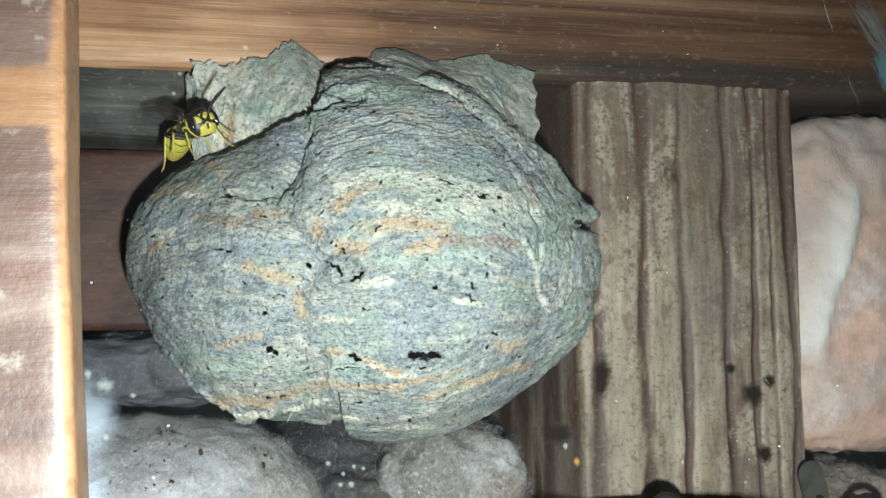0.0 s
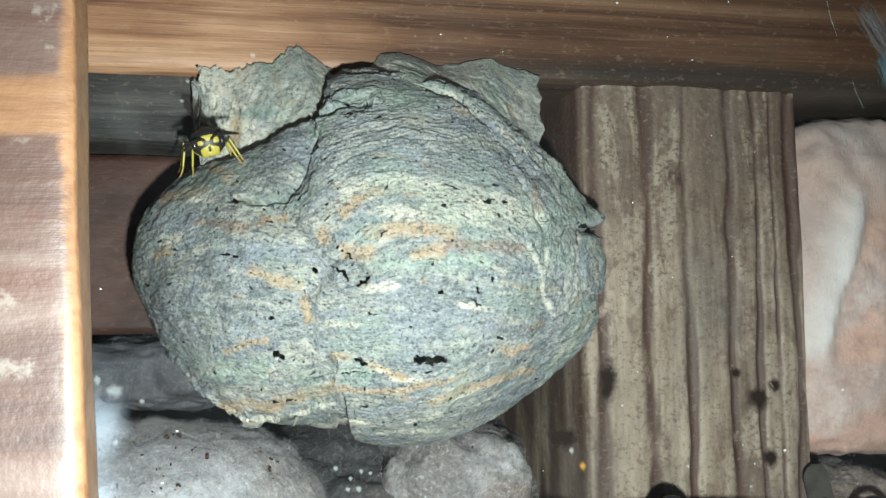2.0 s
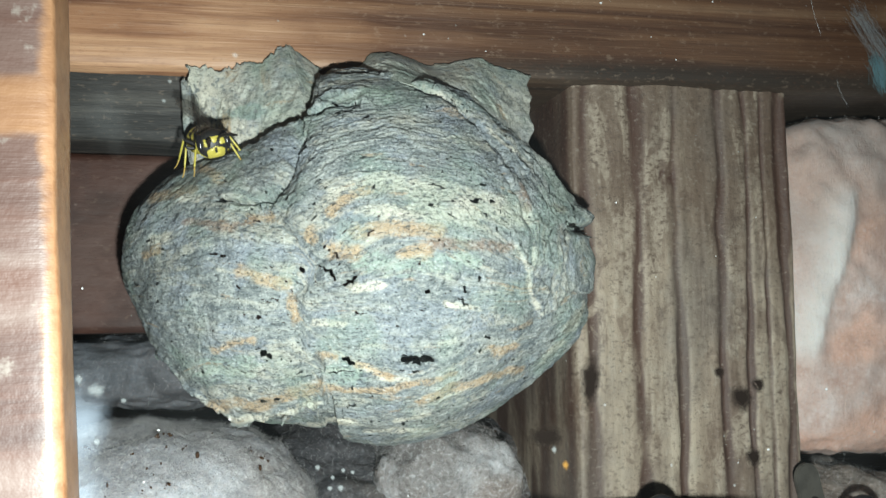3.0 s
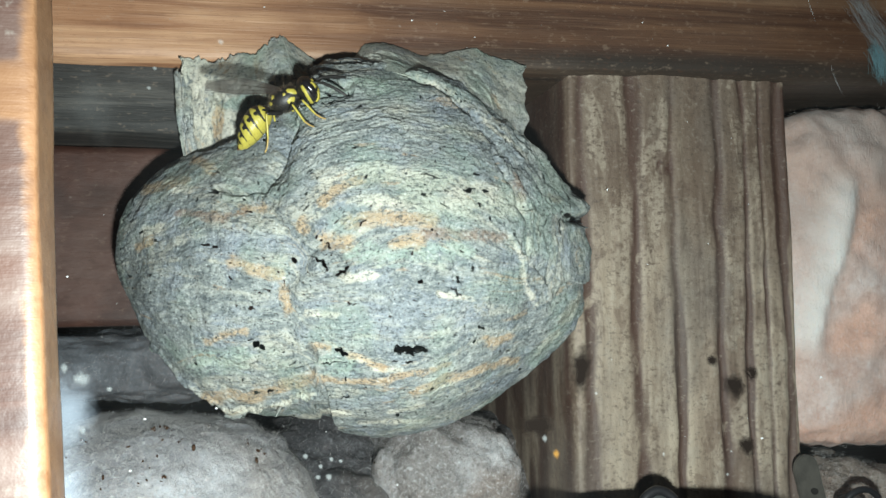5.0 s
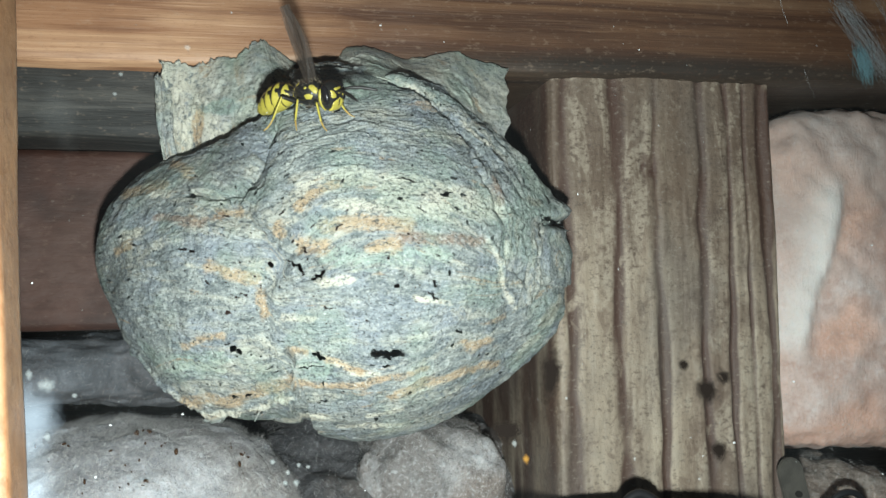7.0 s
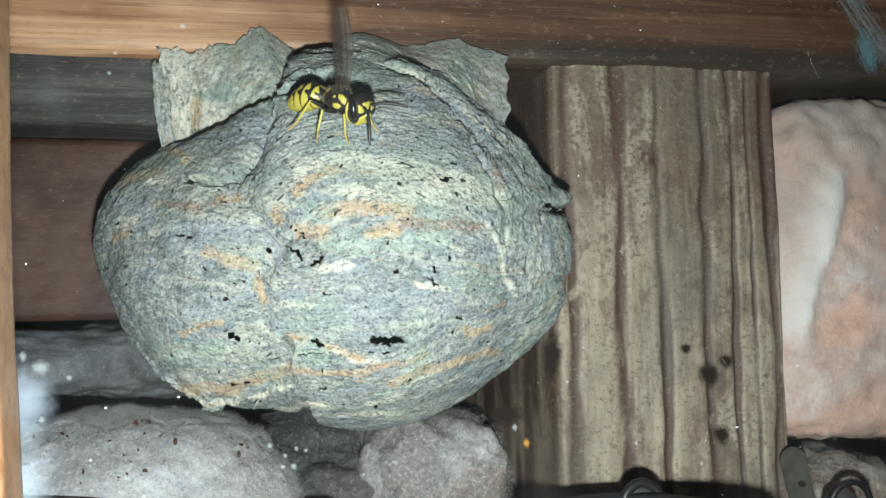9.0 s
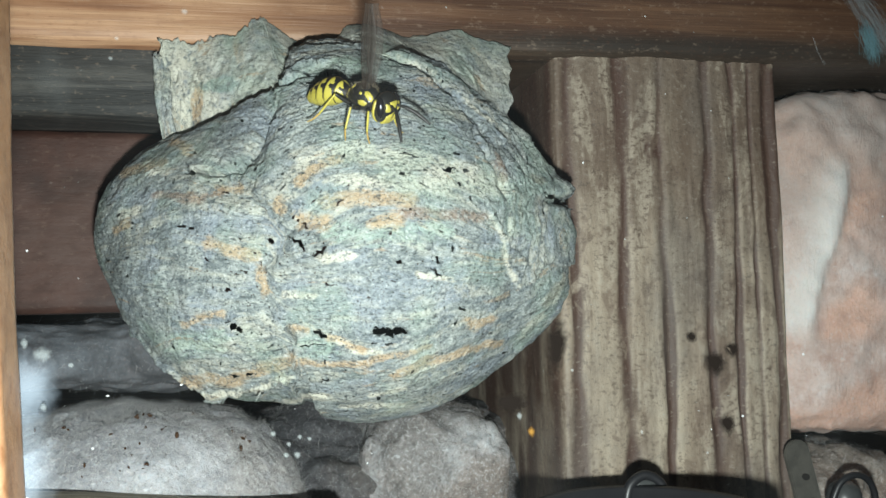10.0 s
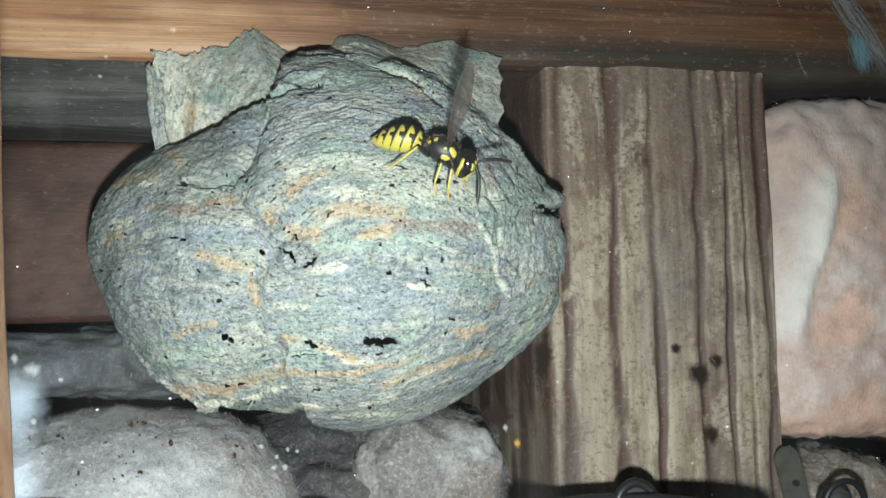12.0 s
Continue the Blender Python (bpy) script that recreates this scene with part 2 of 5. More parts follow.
def fluff(name, deep, mid, pale, tint, rough=1.0, top_shade=None):
    k = Mat(name, rough=1.0, spec=0.15)
    o = k.coords()
    c = k.ramp(k.noise(o, 70, 4, 0.6), [(0.3, deep), (0.5, mid), (0.68, pale)])
    c = k.mix(k.times(k.mask(k.noise(o, 38, 2, 0.5, 0.4), 0.46, 0.60), 0.75), c, tint)
    hair = k.noise(k.coords((1, 1, 0.25), rot=(0.4, 0.3, 0.5)), 1800, 4, 0.7, 1.0)
    grain = k.noise(o, 1500, 4, 0.75, 0.5)
    c = k.mix(k.times(k.mask(grain, 0.54, 0.66), 0.55 * rough), c, tuple(min(v * 1.5, 0.85) for v in pale))
    c = k.mix(k.times(k.mask(grain, 0.46, 0.35), 0.6 * rough), c, tuple(v * 0.6 for v in deep))
    c = k.mix(k.times(k.mask(k.noise(o, 330, 4, 0.65), 0.46, 0.68), 0.6), c, deep)
    c = k.mix(k.times(k.mask(hair, 0.52, 0.72), 0.3), c, pale)
    if top_shade is not None:
        # falloff and shade on the upper part, greyed into the colour
        xyz, tc, add = k.n("ShaderNodeSeparateXYZ"), k.n("ShaderNodeTexCoord"), k.n("ShaderNodeMath")
        k.link(tc.outputs["Object"], xyz.inputs[0])
        add.operation = "MULTIPLY_ADD"
        add.inputs[1].default_value = 0.03
        k.link(k.noise(o, 60, 4, 0.6, 0.5), add.inputs[0])
        k.link(xyz.outputs[2], add.inputs[2])
        c = k.mix(k.times(k.mask(add.outputs[0], top_shade, top_shade + 0.016), 0.55), c, (0.34, 0.295, 0.27))
    at = k.n("ShaderNodeAttribute")
    at.attribute_name = "pale"
    c = k.mix(k.times(at.outputs["Fac"], 0.8), c, tuple(min(v * 1.15, 0.74) for v in pale))
    k.colour(c).bump((k.noise(o, 420, 3, 0.6, 0.5), 0.45 * rough), (grain, 0.28 * rough), (hair, 0.12))
    k.b.inputs["Subsurface Weight"].default_value = 0.25
    k.b.inputs["Subsurface Radius"].default_value = (0.003, 0.002, 0.0016)
    return k.m


pink_fluff = fluff("pink_glass_wool", (0.44, 0.29, 0.24), (0.57, 0.445, 0.40), (0.70, 0.64, 0.62), (0.68, 0.41, 0.31), 0.35, top_shade=0.014)
grey_fluff = fluff("dusty_grey_glass_wool", (0.27, 0.27, 0.285), (0.40, 0.40, 0.42), (0.56, 0.57, 0.60), (0.36, 0.33, 0.31), 0.95)
# its own dark grey, taken darker for the shade of the gaps
dim_fluff = fluff("shaded_grey_glass_wool", (0.05, 0.05, 0.054), (0.125, 0.122, 0.128), (0.20, 0.20, 0.21), (0.11, 0.095, 0.085))
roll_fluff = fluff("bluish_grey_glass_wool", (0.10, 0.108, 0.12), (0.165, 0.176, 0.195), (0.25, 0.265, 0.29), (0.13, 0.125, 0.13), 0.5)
scrap_fluff = fluff("dirty_brown_grey_glass_wool", (0.19, 0.155, 0.13), (0.32, 0.28, 0.25), (0.46, 0.42, 0.385), (0.25, 0.19, 0.155))
tuft_fluff = fluff("brownish_grey_glass_wool", (0.15, 0.135, 0.125), (0.30, 0.285, 0.28), (0.50, 0.50, 0.51), (0.24, 0.19, 0.16))


def plain(name, c, rough=0.5, spec=0.5, metal=0.0, vary=0.25, scale=900, bump=0.02):
    k = Mat(name, rough, spec, metal)
    nz = k.noise(k.coords(), scale, 4, 0.6)
    k.colour(k.mix(k.times(k.mask(nz, 0.35, 0.7), vary), c, tuple(v * 0.45 for v in c)))
    k.roughness(nz, max(rough - 0.12, 0.03), min(rough + 0.15, 1)).bump((nz, bump))
    return k.m


glass_fibre = plain("glass_fibre", (0.62, 0.61, 0.60), 0.4, 0.5, 0, 0.1)
black_plastic = plain("black_plastic", (0.012, 0.012, 0.014), 0.42, 0.5)
dirty_metal = plain("dirty_galvanised_metal", (0.075, 0.070, 0.060), 0.6, 0.4, 0.0, 0.6, 500)
dark_hole = plain("punched_hole_dark", (0.02, 0.018, 0.016), 0.9, 0.1)
dirt_mat = plain("brown_dirt", (0.07, 0.035, 0.018), 0.9, 0.2, 0, 0.5, 3000)
soil_mat = plain("dark_dirt_spot", (0.035, 0.024, 0.016), 0.9, 0.2, 0, 0.5, 3000)
dust_mat = plain("white_dust", (0.30, 0.31, 0.31), 0.8, 0.3, 0, 0.2, 3000)


def film(name, c, solid, scale, rough=0.9, core=0.45, uneven=0.9):
    """A thin, soft-edged deposit or painted glare on the pane, thickest in its middle."""
    k = Mat(name, rough, 0.1)
    k.colour(c)
    tc = k.n("ShaderNodeTexCoord")
    mp = k.n("ShaderNodeMapping")
    mp.inputs["Location"].default_value = (-1, -1, -1)
    mp.inputs["Scale"].default_value = (2, 2, 2)
    k.link(tc.outputs["Generated"], mp.inputs["Vector"])
    flat = k.n("ShaderNodeVectorMath")
    flat.operation = "MULTIPLY"
    flat.inputs[1].default_value = (1, 0, 1)
    k.link(mp.outputs[0], flat.inputs[0])
    ln = k.n("ShaderNodeVectorMath")
    ln.operation = "LENGTH"
    k.link(flat.outputs[0], ln.inputs[0])
    nz = k.noise(k.coords(), scale, 3, 0.6)
    add = k.n("ShaderNodeMath")
    add.operation = "MULTIPLY_ADD"
    add.inputs[1].default_value = uneven
    k.link(nz, add.inputs[0])
    k.link(ln.outputs["Value"], add.inputs[2])
    k.link(k.times(k.mask(add.outputs[0], core + 0.6, core), solid), k.b.inputs["Alpha"])
    return k.m


soil_film = film("soil_film", (0.006, 0.004, 0.003), 1.0, 900, core=0.72)
ochre_film = film("ochre_film", (0.34, 0.17, 0.03), 0.5, 1500, core=0.5)
dust_film = film("dust_film", (0.42, 0.46, 0.46), 0.22, 2200, core=0.6)
# lamp glare at the pane's left edge, painted as a bluish white film
glare_film = film("painted_glare_film", (0.52, 0.61, 0.72), 0.25, 420, core=0.25, uneven=0.45)
smoke_film = film("grey_dust_film", (0.30, 0.32, 0.32), 0.035, 400)


def pane_glass():
    """Clear sheet with a thin veil of dust."""
    m = bpy.data.materials.new("dusty_clear_pane")
    m.use_nodes = True
    t = m.node_tree
    t.nodes.clear()
    out, clear, veil, mixer = (t.nodes.new(n) for n in ("ShaderNodeOutputMaterial", "ShaderNodeBsdfTransparent", "ShaderNodeBsdfDiffuse", "ShaderNodeMixShader"))
    veil.inputs["Color"].default_value = (0.55, 0.60, 0.62, 1)
    nz, tc, mr = (t.nodes.new(n) for n in ("ShaderNodeTexNoise", "ShaderNodeTexCoord", "ShaderNodeMapRange"))
    nz.inputs["Scale"].default_value = 60
    nz.inputs["Detail"].default_value = 5
    mr.inputs["From Min"].default_value, mr.inputs["From Max"].default_value = 0.35, 0.75
    mr.inputs["To Min"].default_value, mr.inputs["To Max"].default_value = 0.0, 0.005
    t.links.new(tc.outputs["Object"], nz.inputs["Vector"])
    t.links.new(nz.outputs["Fac"], mr.inputs["Value"])
    t.links.new(mr.outputs["Result"], mixer.inputs[0])
    t.links.new(clear.outputs[0], mixer.inputs[1])
    t.links.new(veil.outputs[0], mixer.inputs[2])
    t.links.new(mixer.outputs[0], out.inputs["Surface"])
    return m


pane_mat = pane_glass()

# ---- building helpers ----
def part(name, bm, material, parent=None, label="", smooth=True):
    """Links a bmesh as one mesh object, under a thing or a part if one is given."""
    me = bpy.data.meshes.new(name)
    bm.normal_update()
    bm.to_mesh(me)
    bm.free()
    for p in me.polygons:
        p.use_smooth = smooth
    me.materials.append(material)
    ob = new(name, me)
    if parent is not None:
        ob.parent = parent
    return tagged(ob, label)


def array_mesh(name, verts, faces, material, smooth=True):
    me = bpy.data.meshes.new(name)
    me.vertices.add(len(verts))
    me.vertices.foreach_set("co", np.asarray(verts, np.float32).ravel())
    faces = np.asarray(faces, np.int32)
    me.loops.add(faces.size)
    me.loops.foreach_set("vertex_index", faces.ravel())
    me.polygons.add(len(faces))
    me.polygons.foreach_set("loop_start", np.arange(0, faces.size, faces.shape[1], dtype=np.int32))
    me.polygons.foreach_set("use_smooth", np.full(len(faces), smooth))
    me.update(calc_edges=True)
    me.validate()
    me.materials.append(material)
    return me


def hash01(i, j, k, seed):
    h = (i * 374761393 + j * 668265263 + k * 1274126177 + seed * 974634621) & 0xFFFFFFFF
    h = ((h ^ (h >> 13)) * 1103515245) & 0xFFFFFFFF
    h = ((h ^ (h >> 15)) * 2246822519) & 0xFFFFFFFF
    return ((h ^ (h >> 16)) & 0xFFFFFF) / 0xFFFFFF


def value_noise(p, seed=0):
    """Smooth noise of -1 to 1 at each row of p."""
    f = np.floor(p).astype(np.int64)
    u = p - f
    u = u * u * (3 - 2 * u)
    out = np.zeros(len(p))
    for a, b, c in itertools.product((0, 1), repeat=3):
        w = (u[:, 0] if a else 1 - u[:, 0]) * (u[:, 1] if b else 1 - u[:, 1]) * (u[:, 2] if c else 1 - u[:, 2])
        out += w * hash01(f[:, 0] + a, f[:, 1] + b, f[:, 2] + c, seed)
    return out * 2 - 1


def fbm(p, octaves=4, seed=0, gain=0.5):
    total, amp = np.zeros(len(p)), 1.0
    for o in range(octaves):
        total += amp * value_noise(p * 2.03 ** o + 17.3 * o, seed + o)
        amp *= gain
    return total


def timber(name, size, material, cut=(40, 4, 4), bevel=0.0012, rough=0.0003, wave=60.0, seed=1, relief=None):
    """A sawn timber about its centre: rounded edges, uneven faces. relief(x, z) gives the depth of its front face."""
    sx, sy, sz = size
    nx, ny, nz = cut
    verts, faces, index = [], [], {}

    def vert(p):
        key = tuple(round(c * 1e7) for c in p)
        if key not in index:
            index[key] = len(verts)
            verts.append(p)
        return index[key]

    for axis, (na, nb) in ((0, (ny, nz)), (1, (nx, nz)), (2, (nx, ny))):
        others = [a for a in range(3) if a != axis]
        for side in (-1, 1):
            ids = np.zeros((na + 1, nb + 1), int)
            for i, j in itertools.product(range(na + 1), range(nb + 1)):
                p = [0.0, 0.0, 0.0]
                p[axis] = side * size[axis] / 2
                p[others[0]] = (i / na - 0.5) * size[others[0]]
                p[others[1]] = (j / nb - 0.5) * size[others[1]]
                ids[i, j] = vert(tuple(p))
            for i, j in itertools.product(range(na), range(nb)):
                q = (ids[i, j], ids[i + 1, j], ids[i + 1, j + 1], ids[i, j + 1])
                faces.append(q if (side > 0) != (axis == 1) else q[::-1])
    v = np.array(verts)
    half = np.array(size) / 2
    # rounded edges
    inner = np.clip(v, -(half - bevel), half - bevel)
    d = v - inner
    length = np.linalg.norm(d, axis=1)
    far = length > 1e-9
    v[far] = inner[far] + d[far] / length[far, None] * bevel
    if relief is not None:
        front = v[:, 1] < -half[1] + bevel
        v[front, 1] += relief(v[front, 0], v[front, 2])
    v += np.stack([fbm(v * wave, 3, seed + s) for s in (0, 9, 18)], 1) * rough
    return new(name, array_mesh(name, v, faces, material))


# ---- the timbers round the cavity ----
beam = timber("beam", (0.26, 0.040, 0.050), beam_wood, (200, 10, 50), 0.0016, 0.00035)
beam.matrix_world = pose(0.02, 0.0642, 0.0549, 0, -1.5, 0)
tagged(beam, "brown timber beam with streaky grain above the nest, dimmed in colour at right", "beam", kind="structure")


def stud_relief(x, z):
    """Weathered ridges: soft wood worn back between the hard lines of the grain."""
    p = np.stack([x * 1000, np.zeros_like(x), z * 1000], 1)
    xx = x * 1000 + fbm(p * np.array([0.12, 1, 0.06]), 4, 4) * 0.75
    out = np.zeros_like(x)
    for c, w, d in ((-16.2, 0.9, 0.7), (-8.7, 1.1, 0.9), (-1.9, 0.7, 1.1), (5.4, 0.75, 1.2), (10.1, 0.55, 1.1), (13.5, 0.4, 0.8), (16.9, 0.7, 1.0)):
        worn = np.clip(0.85 + 0.55 * fbm(p * np.array([0.05, 1, 0.06]) + c, 3, 23), 0.25, 1.3)
        out += d * worn * np.exp(-((xx - c) / (w * (0.7 + 0.4 * worn))) ** 2)
    out += 0.18 * fbm(p * np.array([1.0, 1, 0.10]), 3, 9)
    out *= 0.7 + 0.3 * np.clip((0.046 - z) / 0.012, 0, 1)
    knot = np.hypot((x * 1000 + 3.2) / 1.7, (z * 1000 - 29.5) / 2.4)
    out += 0.55 * np.exp(-knot ** 2) * (1 + 0.6 * fbm(p * 0.9, 3, 13))
    return out * 0.0006


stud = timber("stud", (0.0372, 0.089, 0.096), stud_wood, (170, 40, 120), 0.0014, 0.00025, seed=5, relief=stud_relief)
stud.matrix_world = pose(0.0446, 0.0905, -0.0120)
at = stud.data.attributes.new("groove_and_shade", "FLOAT", "POINT")
cs = np.zeros(len(stud.data.vertices) * 3, np.float32)
stud.data.vertices.foreach_get("co", cs)
cs = cs.reshape(-1, 3)
# upper right edge darker; the flank's shade is put into its colour, deepest on top
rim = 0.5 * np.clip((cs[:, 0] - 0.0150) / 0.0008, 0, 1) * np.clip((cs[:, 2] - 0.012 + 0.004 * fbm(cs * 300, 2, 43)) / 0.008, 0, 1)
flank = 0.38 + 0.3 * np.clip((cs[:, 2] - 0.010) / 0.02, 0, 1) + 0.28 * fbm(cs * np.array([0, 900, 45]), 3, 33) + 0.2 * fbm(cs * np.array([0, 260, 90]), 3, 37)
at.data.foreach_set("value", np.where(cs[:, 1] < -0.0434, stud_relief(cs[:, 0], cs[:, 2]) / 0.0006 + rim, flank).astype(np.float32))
tagged(stud, "weathered ridged wooden stud standing under the beam", "stud", kind="structure")

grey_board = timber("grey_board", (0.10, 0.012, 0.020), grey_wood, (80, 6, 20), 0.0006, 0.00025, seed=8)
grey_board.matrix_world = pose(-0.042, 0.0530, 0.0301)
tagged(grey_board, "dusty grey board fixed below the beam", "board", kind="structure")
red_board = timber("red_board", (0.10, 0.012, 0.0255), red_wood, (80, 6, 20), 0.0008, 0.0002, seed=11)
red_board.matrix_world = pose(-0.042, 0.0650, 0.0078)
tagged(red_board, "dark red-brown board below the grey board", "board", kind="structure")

sheathing = timber("wall_back", (0.30, 0.012, 0.17), dark_wood, (40, 3, 30), 0.001, 0.0004, seed=14)
sheathing.matrix_world = pose(0.02, 0.142, -0.014)
tagged(sheathing, "dark wooden sheathing closing the wall cavity", "wall", kind="structure")
sole = timber("floor", (0.30, 0.150, 0.020), dark_wood, (40, 20, 3), 0.001, 0.0004, seed=15)
sole.matrix_world = pose(0.02, 0.078, -0.0700)
tagged(sole, "dark wooden bottom plate of the wall cavity", "floor", kind="structure")

# the frame of the viewing pane
stile = timber("frame_stile", (0.040, 0.0056, 0.150), frame_wood, (40, 12, 150), 0.0006, 0.00025, seed=21)
stile.matrix_world = pose(-0.0528, -0.0047, 0.000, 0, -1.9, 0)
tagged(stile, "varnished orange-brown wooden stile of the viewing window", "window frame", kind="structure")
batten = timber("batten", (0.066, 0.012, 0.033), pale_wood, (60, 6, 20), 0.0008, 0.0003, seed=25)
batten.matrix_world = pose(-0.0395, 0.0460, -0.0438, 0, 5.6, 0)
tagged(batten, "pale sawn wooden batten below the glass wool", "batten", kind="structure")

# ---- the nest ----
NEST = pose(-0.0073, 0.0342, 0.0052, 4.1, -0.7, -14.7)
# swellings of the envelope, in mm: centre, radii
LOBES = [
    ((1.5, 3.5, -0.4), (21.6, 15.5, 16.2)), ((-10.8, 9.1, -5.9), (15.6, 19.3, 17.2)), ((4.1, 10.7, -9.1), (17.6, 20.5, 16.1)),
    ((21.4, 12.6, -3.7), (7.8, 11.8, 10.0)), ((17.8, 8.5, -1.2), (8.9, 5.0, 12.3)), ((3.0, 8.6, 9.0), (15.4, 10.4, 12.5)),
    ((-15.3, 7.7, -0.1), (14.6, 11.8, 11.6)), ((-2.4, 9.8, 9.0), (7.2, 10.0, 11.8)), ((20.6, 11.0, -8.8), (5.6, 8.0, 5.6)),
]
# seams where one sheet of paper overlaps the next, in mm
SEAM_LEFT = ((-19, -16.9, -10.4, -7.3, -4.9, -1.8, 1.6, 3.1, 5.2, 7.2, 10.5, 14.9, 20), (-5.5, -3.2, -3.4, -4.3, -4.5, -2.6, -4.8, -7.8, -8.3, -7.5, -6.0, -4.6, -4.6))
SEAM_LOW = ((-2.5, 4.6, 10.7, 18.7, 26), (-10.8, -13.2, -12.9, -9.8, -6.1))
SEAM_TOP = ((-4, 4.2, 8.2, 12.8, 16.1, 18.4, 19.6, 24), (20.8, 20.8, 19.5, 17.2, 13.2, 7.3, 3.4, 2.0))
# openings in the paper, in mm: x, z, half length, half height, lean in degrees
GAPS = [(7.4, -12.0, 1.75, 0.45, 0), (6.2, -11.8, 0.7, 0.4, 10), (-0.2, -12.1, 0.85, 0.26, -22), (-9.2, -10.9, 0.42, 0.36, 20), (-8.6, -11.3, 0.3, 0.3, 0),
        (-14.2, 5.8, 0.7, 0.22, -20), (-1.5, -2.4, 1.05, 0.2, -45), (0.6, -3.3, 0.95, 0.22, 35), (-0.8, -0.6, 0.45, 0.13, -35), (9.2, 4.6, 0.3, 0.18, 0),
        (8.6, -4.6, 0.3, 0.22, 30), (12.4, -5.9, 0.8, 0.14, -35), (12.6, -4.6, 0.4, 0.16, -40), (-4.6, -1.9, 0.3, 0.3, 0), (-0.4, -17.6, 0.6, 0.14, 25),
        (-8.6, -16.6, 0.4, 0.16, 10), (-11.6, -3.6, 0.24, 0.14, 0), (-13.4, -0.4, 0.3, 0.2, 40), (27.6, 1.8, 2.4, 0.34, -22), (-0.7, 16.0, 2.0, 0.12, 12), (13.8, 17.0, 2.6, 0.09, -35), (17.6, 10.4, 2.4, 0.09, -62)]


CRACK = ((-20.5, 11.5), (-17.5, 11.9), (-14.6, 12.3), (-12.0, 13.5), (-9.2, 15.0), (-6.1, 15.8), (-4.4, 15.6), (-2.6, 15.9), (0.7, 16.7))
RIM = ((-3.0, 22.2), (0.9, 22.2), (4.4, 21.2), (9.9, 19.3), (14.8, 17.0), (17.5, 14.4), (19.3, 11.5))
CREASE = ((7.5, 19.3), (10.6, 17.7), (13.6, 15.5), (16.6, 12.2), (17.7, 8.3), (18.4, 6.5), (19.9, 3.3), (20.4, 1.1))
PLEAT = ((4.5, 20.7), (9.0, 18.9), (12.6, 17.0), (15.6, 14.5), (17.6, 11.4), (19.6, 8.0))
FOLD = ((-15.0, 6.3), (-12.8, 5.6), (-10.8, 5.6), (-8.5, 6.1))
SPLIT = ((-8.5, 5.3), (-7.6, 7.3), (-6.2, 10.4), (-5.2, 13.2))
STEM = ((18.5, 0.0), (19.7, -2.6), (20.5, -5.8), (21.6, -8.1))
RIB_NEAR = ((22.6, 0.2), (22.9, -2.6), (22.4, -5.5))
RIB_FAR = ((24.8, 0.0), (25.2, -3.0), (24.9, -6.5))
FORK = ((20.9, 0.0), (20.4, -2.6))
# strips chewed from other wood, in mm: half width, then places along the strip
TAN_HIGH = [(0.75, (1.7, 2.0), (4.9, 2.1), (8.4, 2.0), (9.8, 1.8)), (0.8, (-1.4, 0.3), (1.0, -0.3)), (0.5, (-1.3, 3.9), (0.4, 5.4), (2.5, 6.2)), (0.55, (6.0, -0.5), (8.9, 0.0)),
            (0.5, (-10.5, 3.4), (-8.3, 3.7)), (0.6, (-11.5, -2.0), (-9.3, -2.6), (-6.4, -3.5)), (0.6, (-5.7, -5.2), (-5.5, -7.1)), (0.6, (-3.8, 1.9), (-3.5, 1.3)),
            (0.5, (-25.4, 7.0), (-21.5, 6.9), (-18.2, 7.8)), (0.5, (-18.6, 10.4), (-16.1, 9.3), (-14.6, 8.2)), (0.45, (-24.8, 0.0), (-22.3, 0.6))]
TAN_LOW = [(0.45, (-15.0, -10.6), (-12.6, -9.8), (-10.4, -9.3)), (0.72, (-17.3, -17.8), (-12.0, -17.3), (-8.2, -16.4), (-3.8, -15.0)), (0.42, (-2.9, -15.4), (0.5, -15.6), (3.7, -15.5), (7.5, -14.9), (11.4, -14.3)),
           (0.48, (7.3, -17.3), (11.0, -16.1), (14.9, -15.2), (19.4, -15.1)), (0.7, (16.0, -12.1), (18.3, -11.8)), (0.36, (0.9, -12.5), (2.6, -13.4), (4.4, -14.2)), (0.4, (-3.1, -11.0), (-1.6, -11.6))]
BROWN = [(0.5, (9.5, 0.7), (13.0, 0.1), (17.9, 0.0)), (0.42, (-18.6, 3.7), (-14.9, 3.1), (-12.8, 2.5), (-10.5, 3.3)), (0.7, (25.5, -10.4), (26.8, -8.9)), (0.65, (19.4, 6.2), (20.3, 4.7)), (0.5, (24.2, 4.6), (25.2, 4.2))]
CREAM_HIGH = [(0.8, (2.0, 4.0), (8.0, 3.9), (14.0, 3.2)), (1.2, (-1.1, 6.1), (1.3, 6.7), (4.8, 7.1), (9.0, 6.1), (13.1, 4.4), (19.3, 3.2)), (0.5, (0.9, -4.1), (3.5, -3.7)), (0.4, (-3.3, -7.7), (-0.4, -8.0)), (0.26, (18.5, 0.0), (19.8, -2.5), (20.4, -5.8), (21.7, -8.1)),
              (0.2, (20.9, 0.0), (20.4, -2.6)), (0.65, (-23.3, 1.8), (-21.3, 2.2)), (0.5, (-19.4, 6.4), (-17.6, 6.5)), (0.4, (8.6, 19.9), (12.6, 17.9)), (0.42, (16.3, 14.5), (19.4, 11.6)), (0.22, (10.4, -6.1), (14.0, -6.6))]
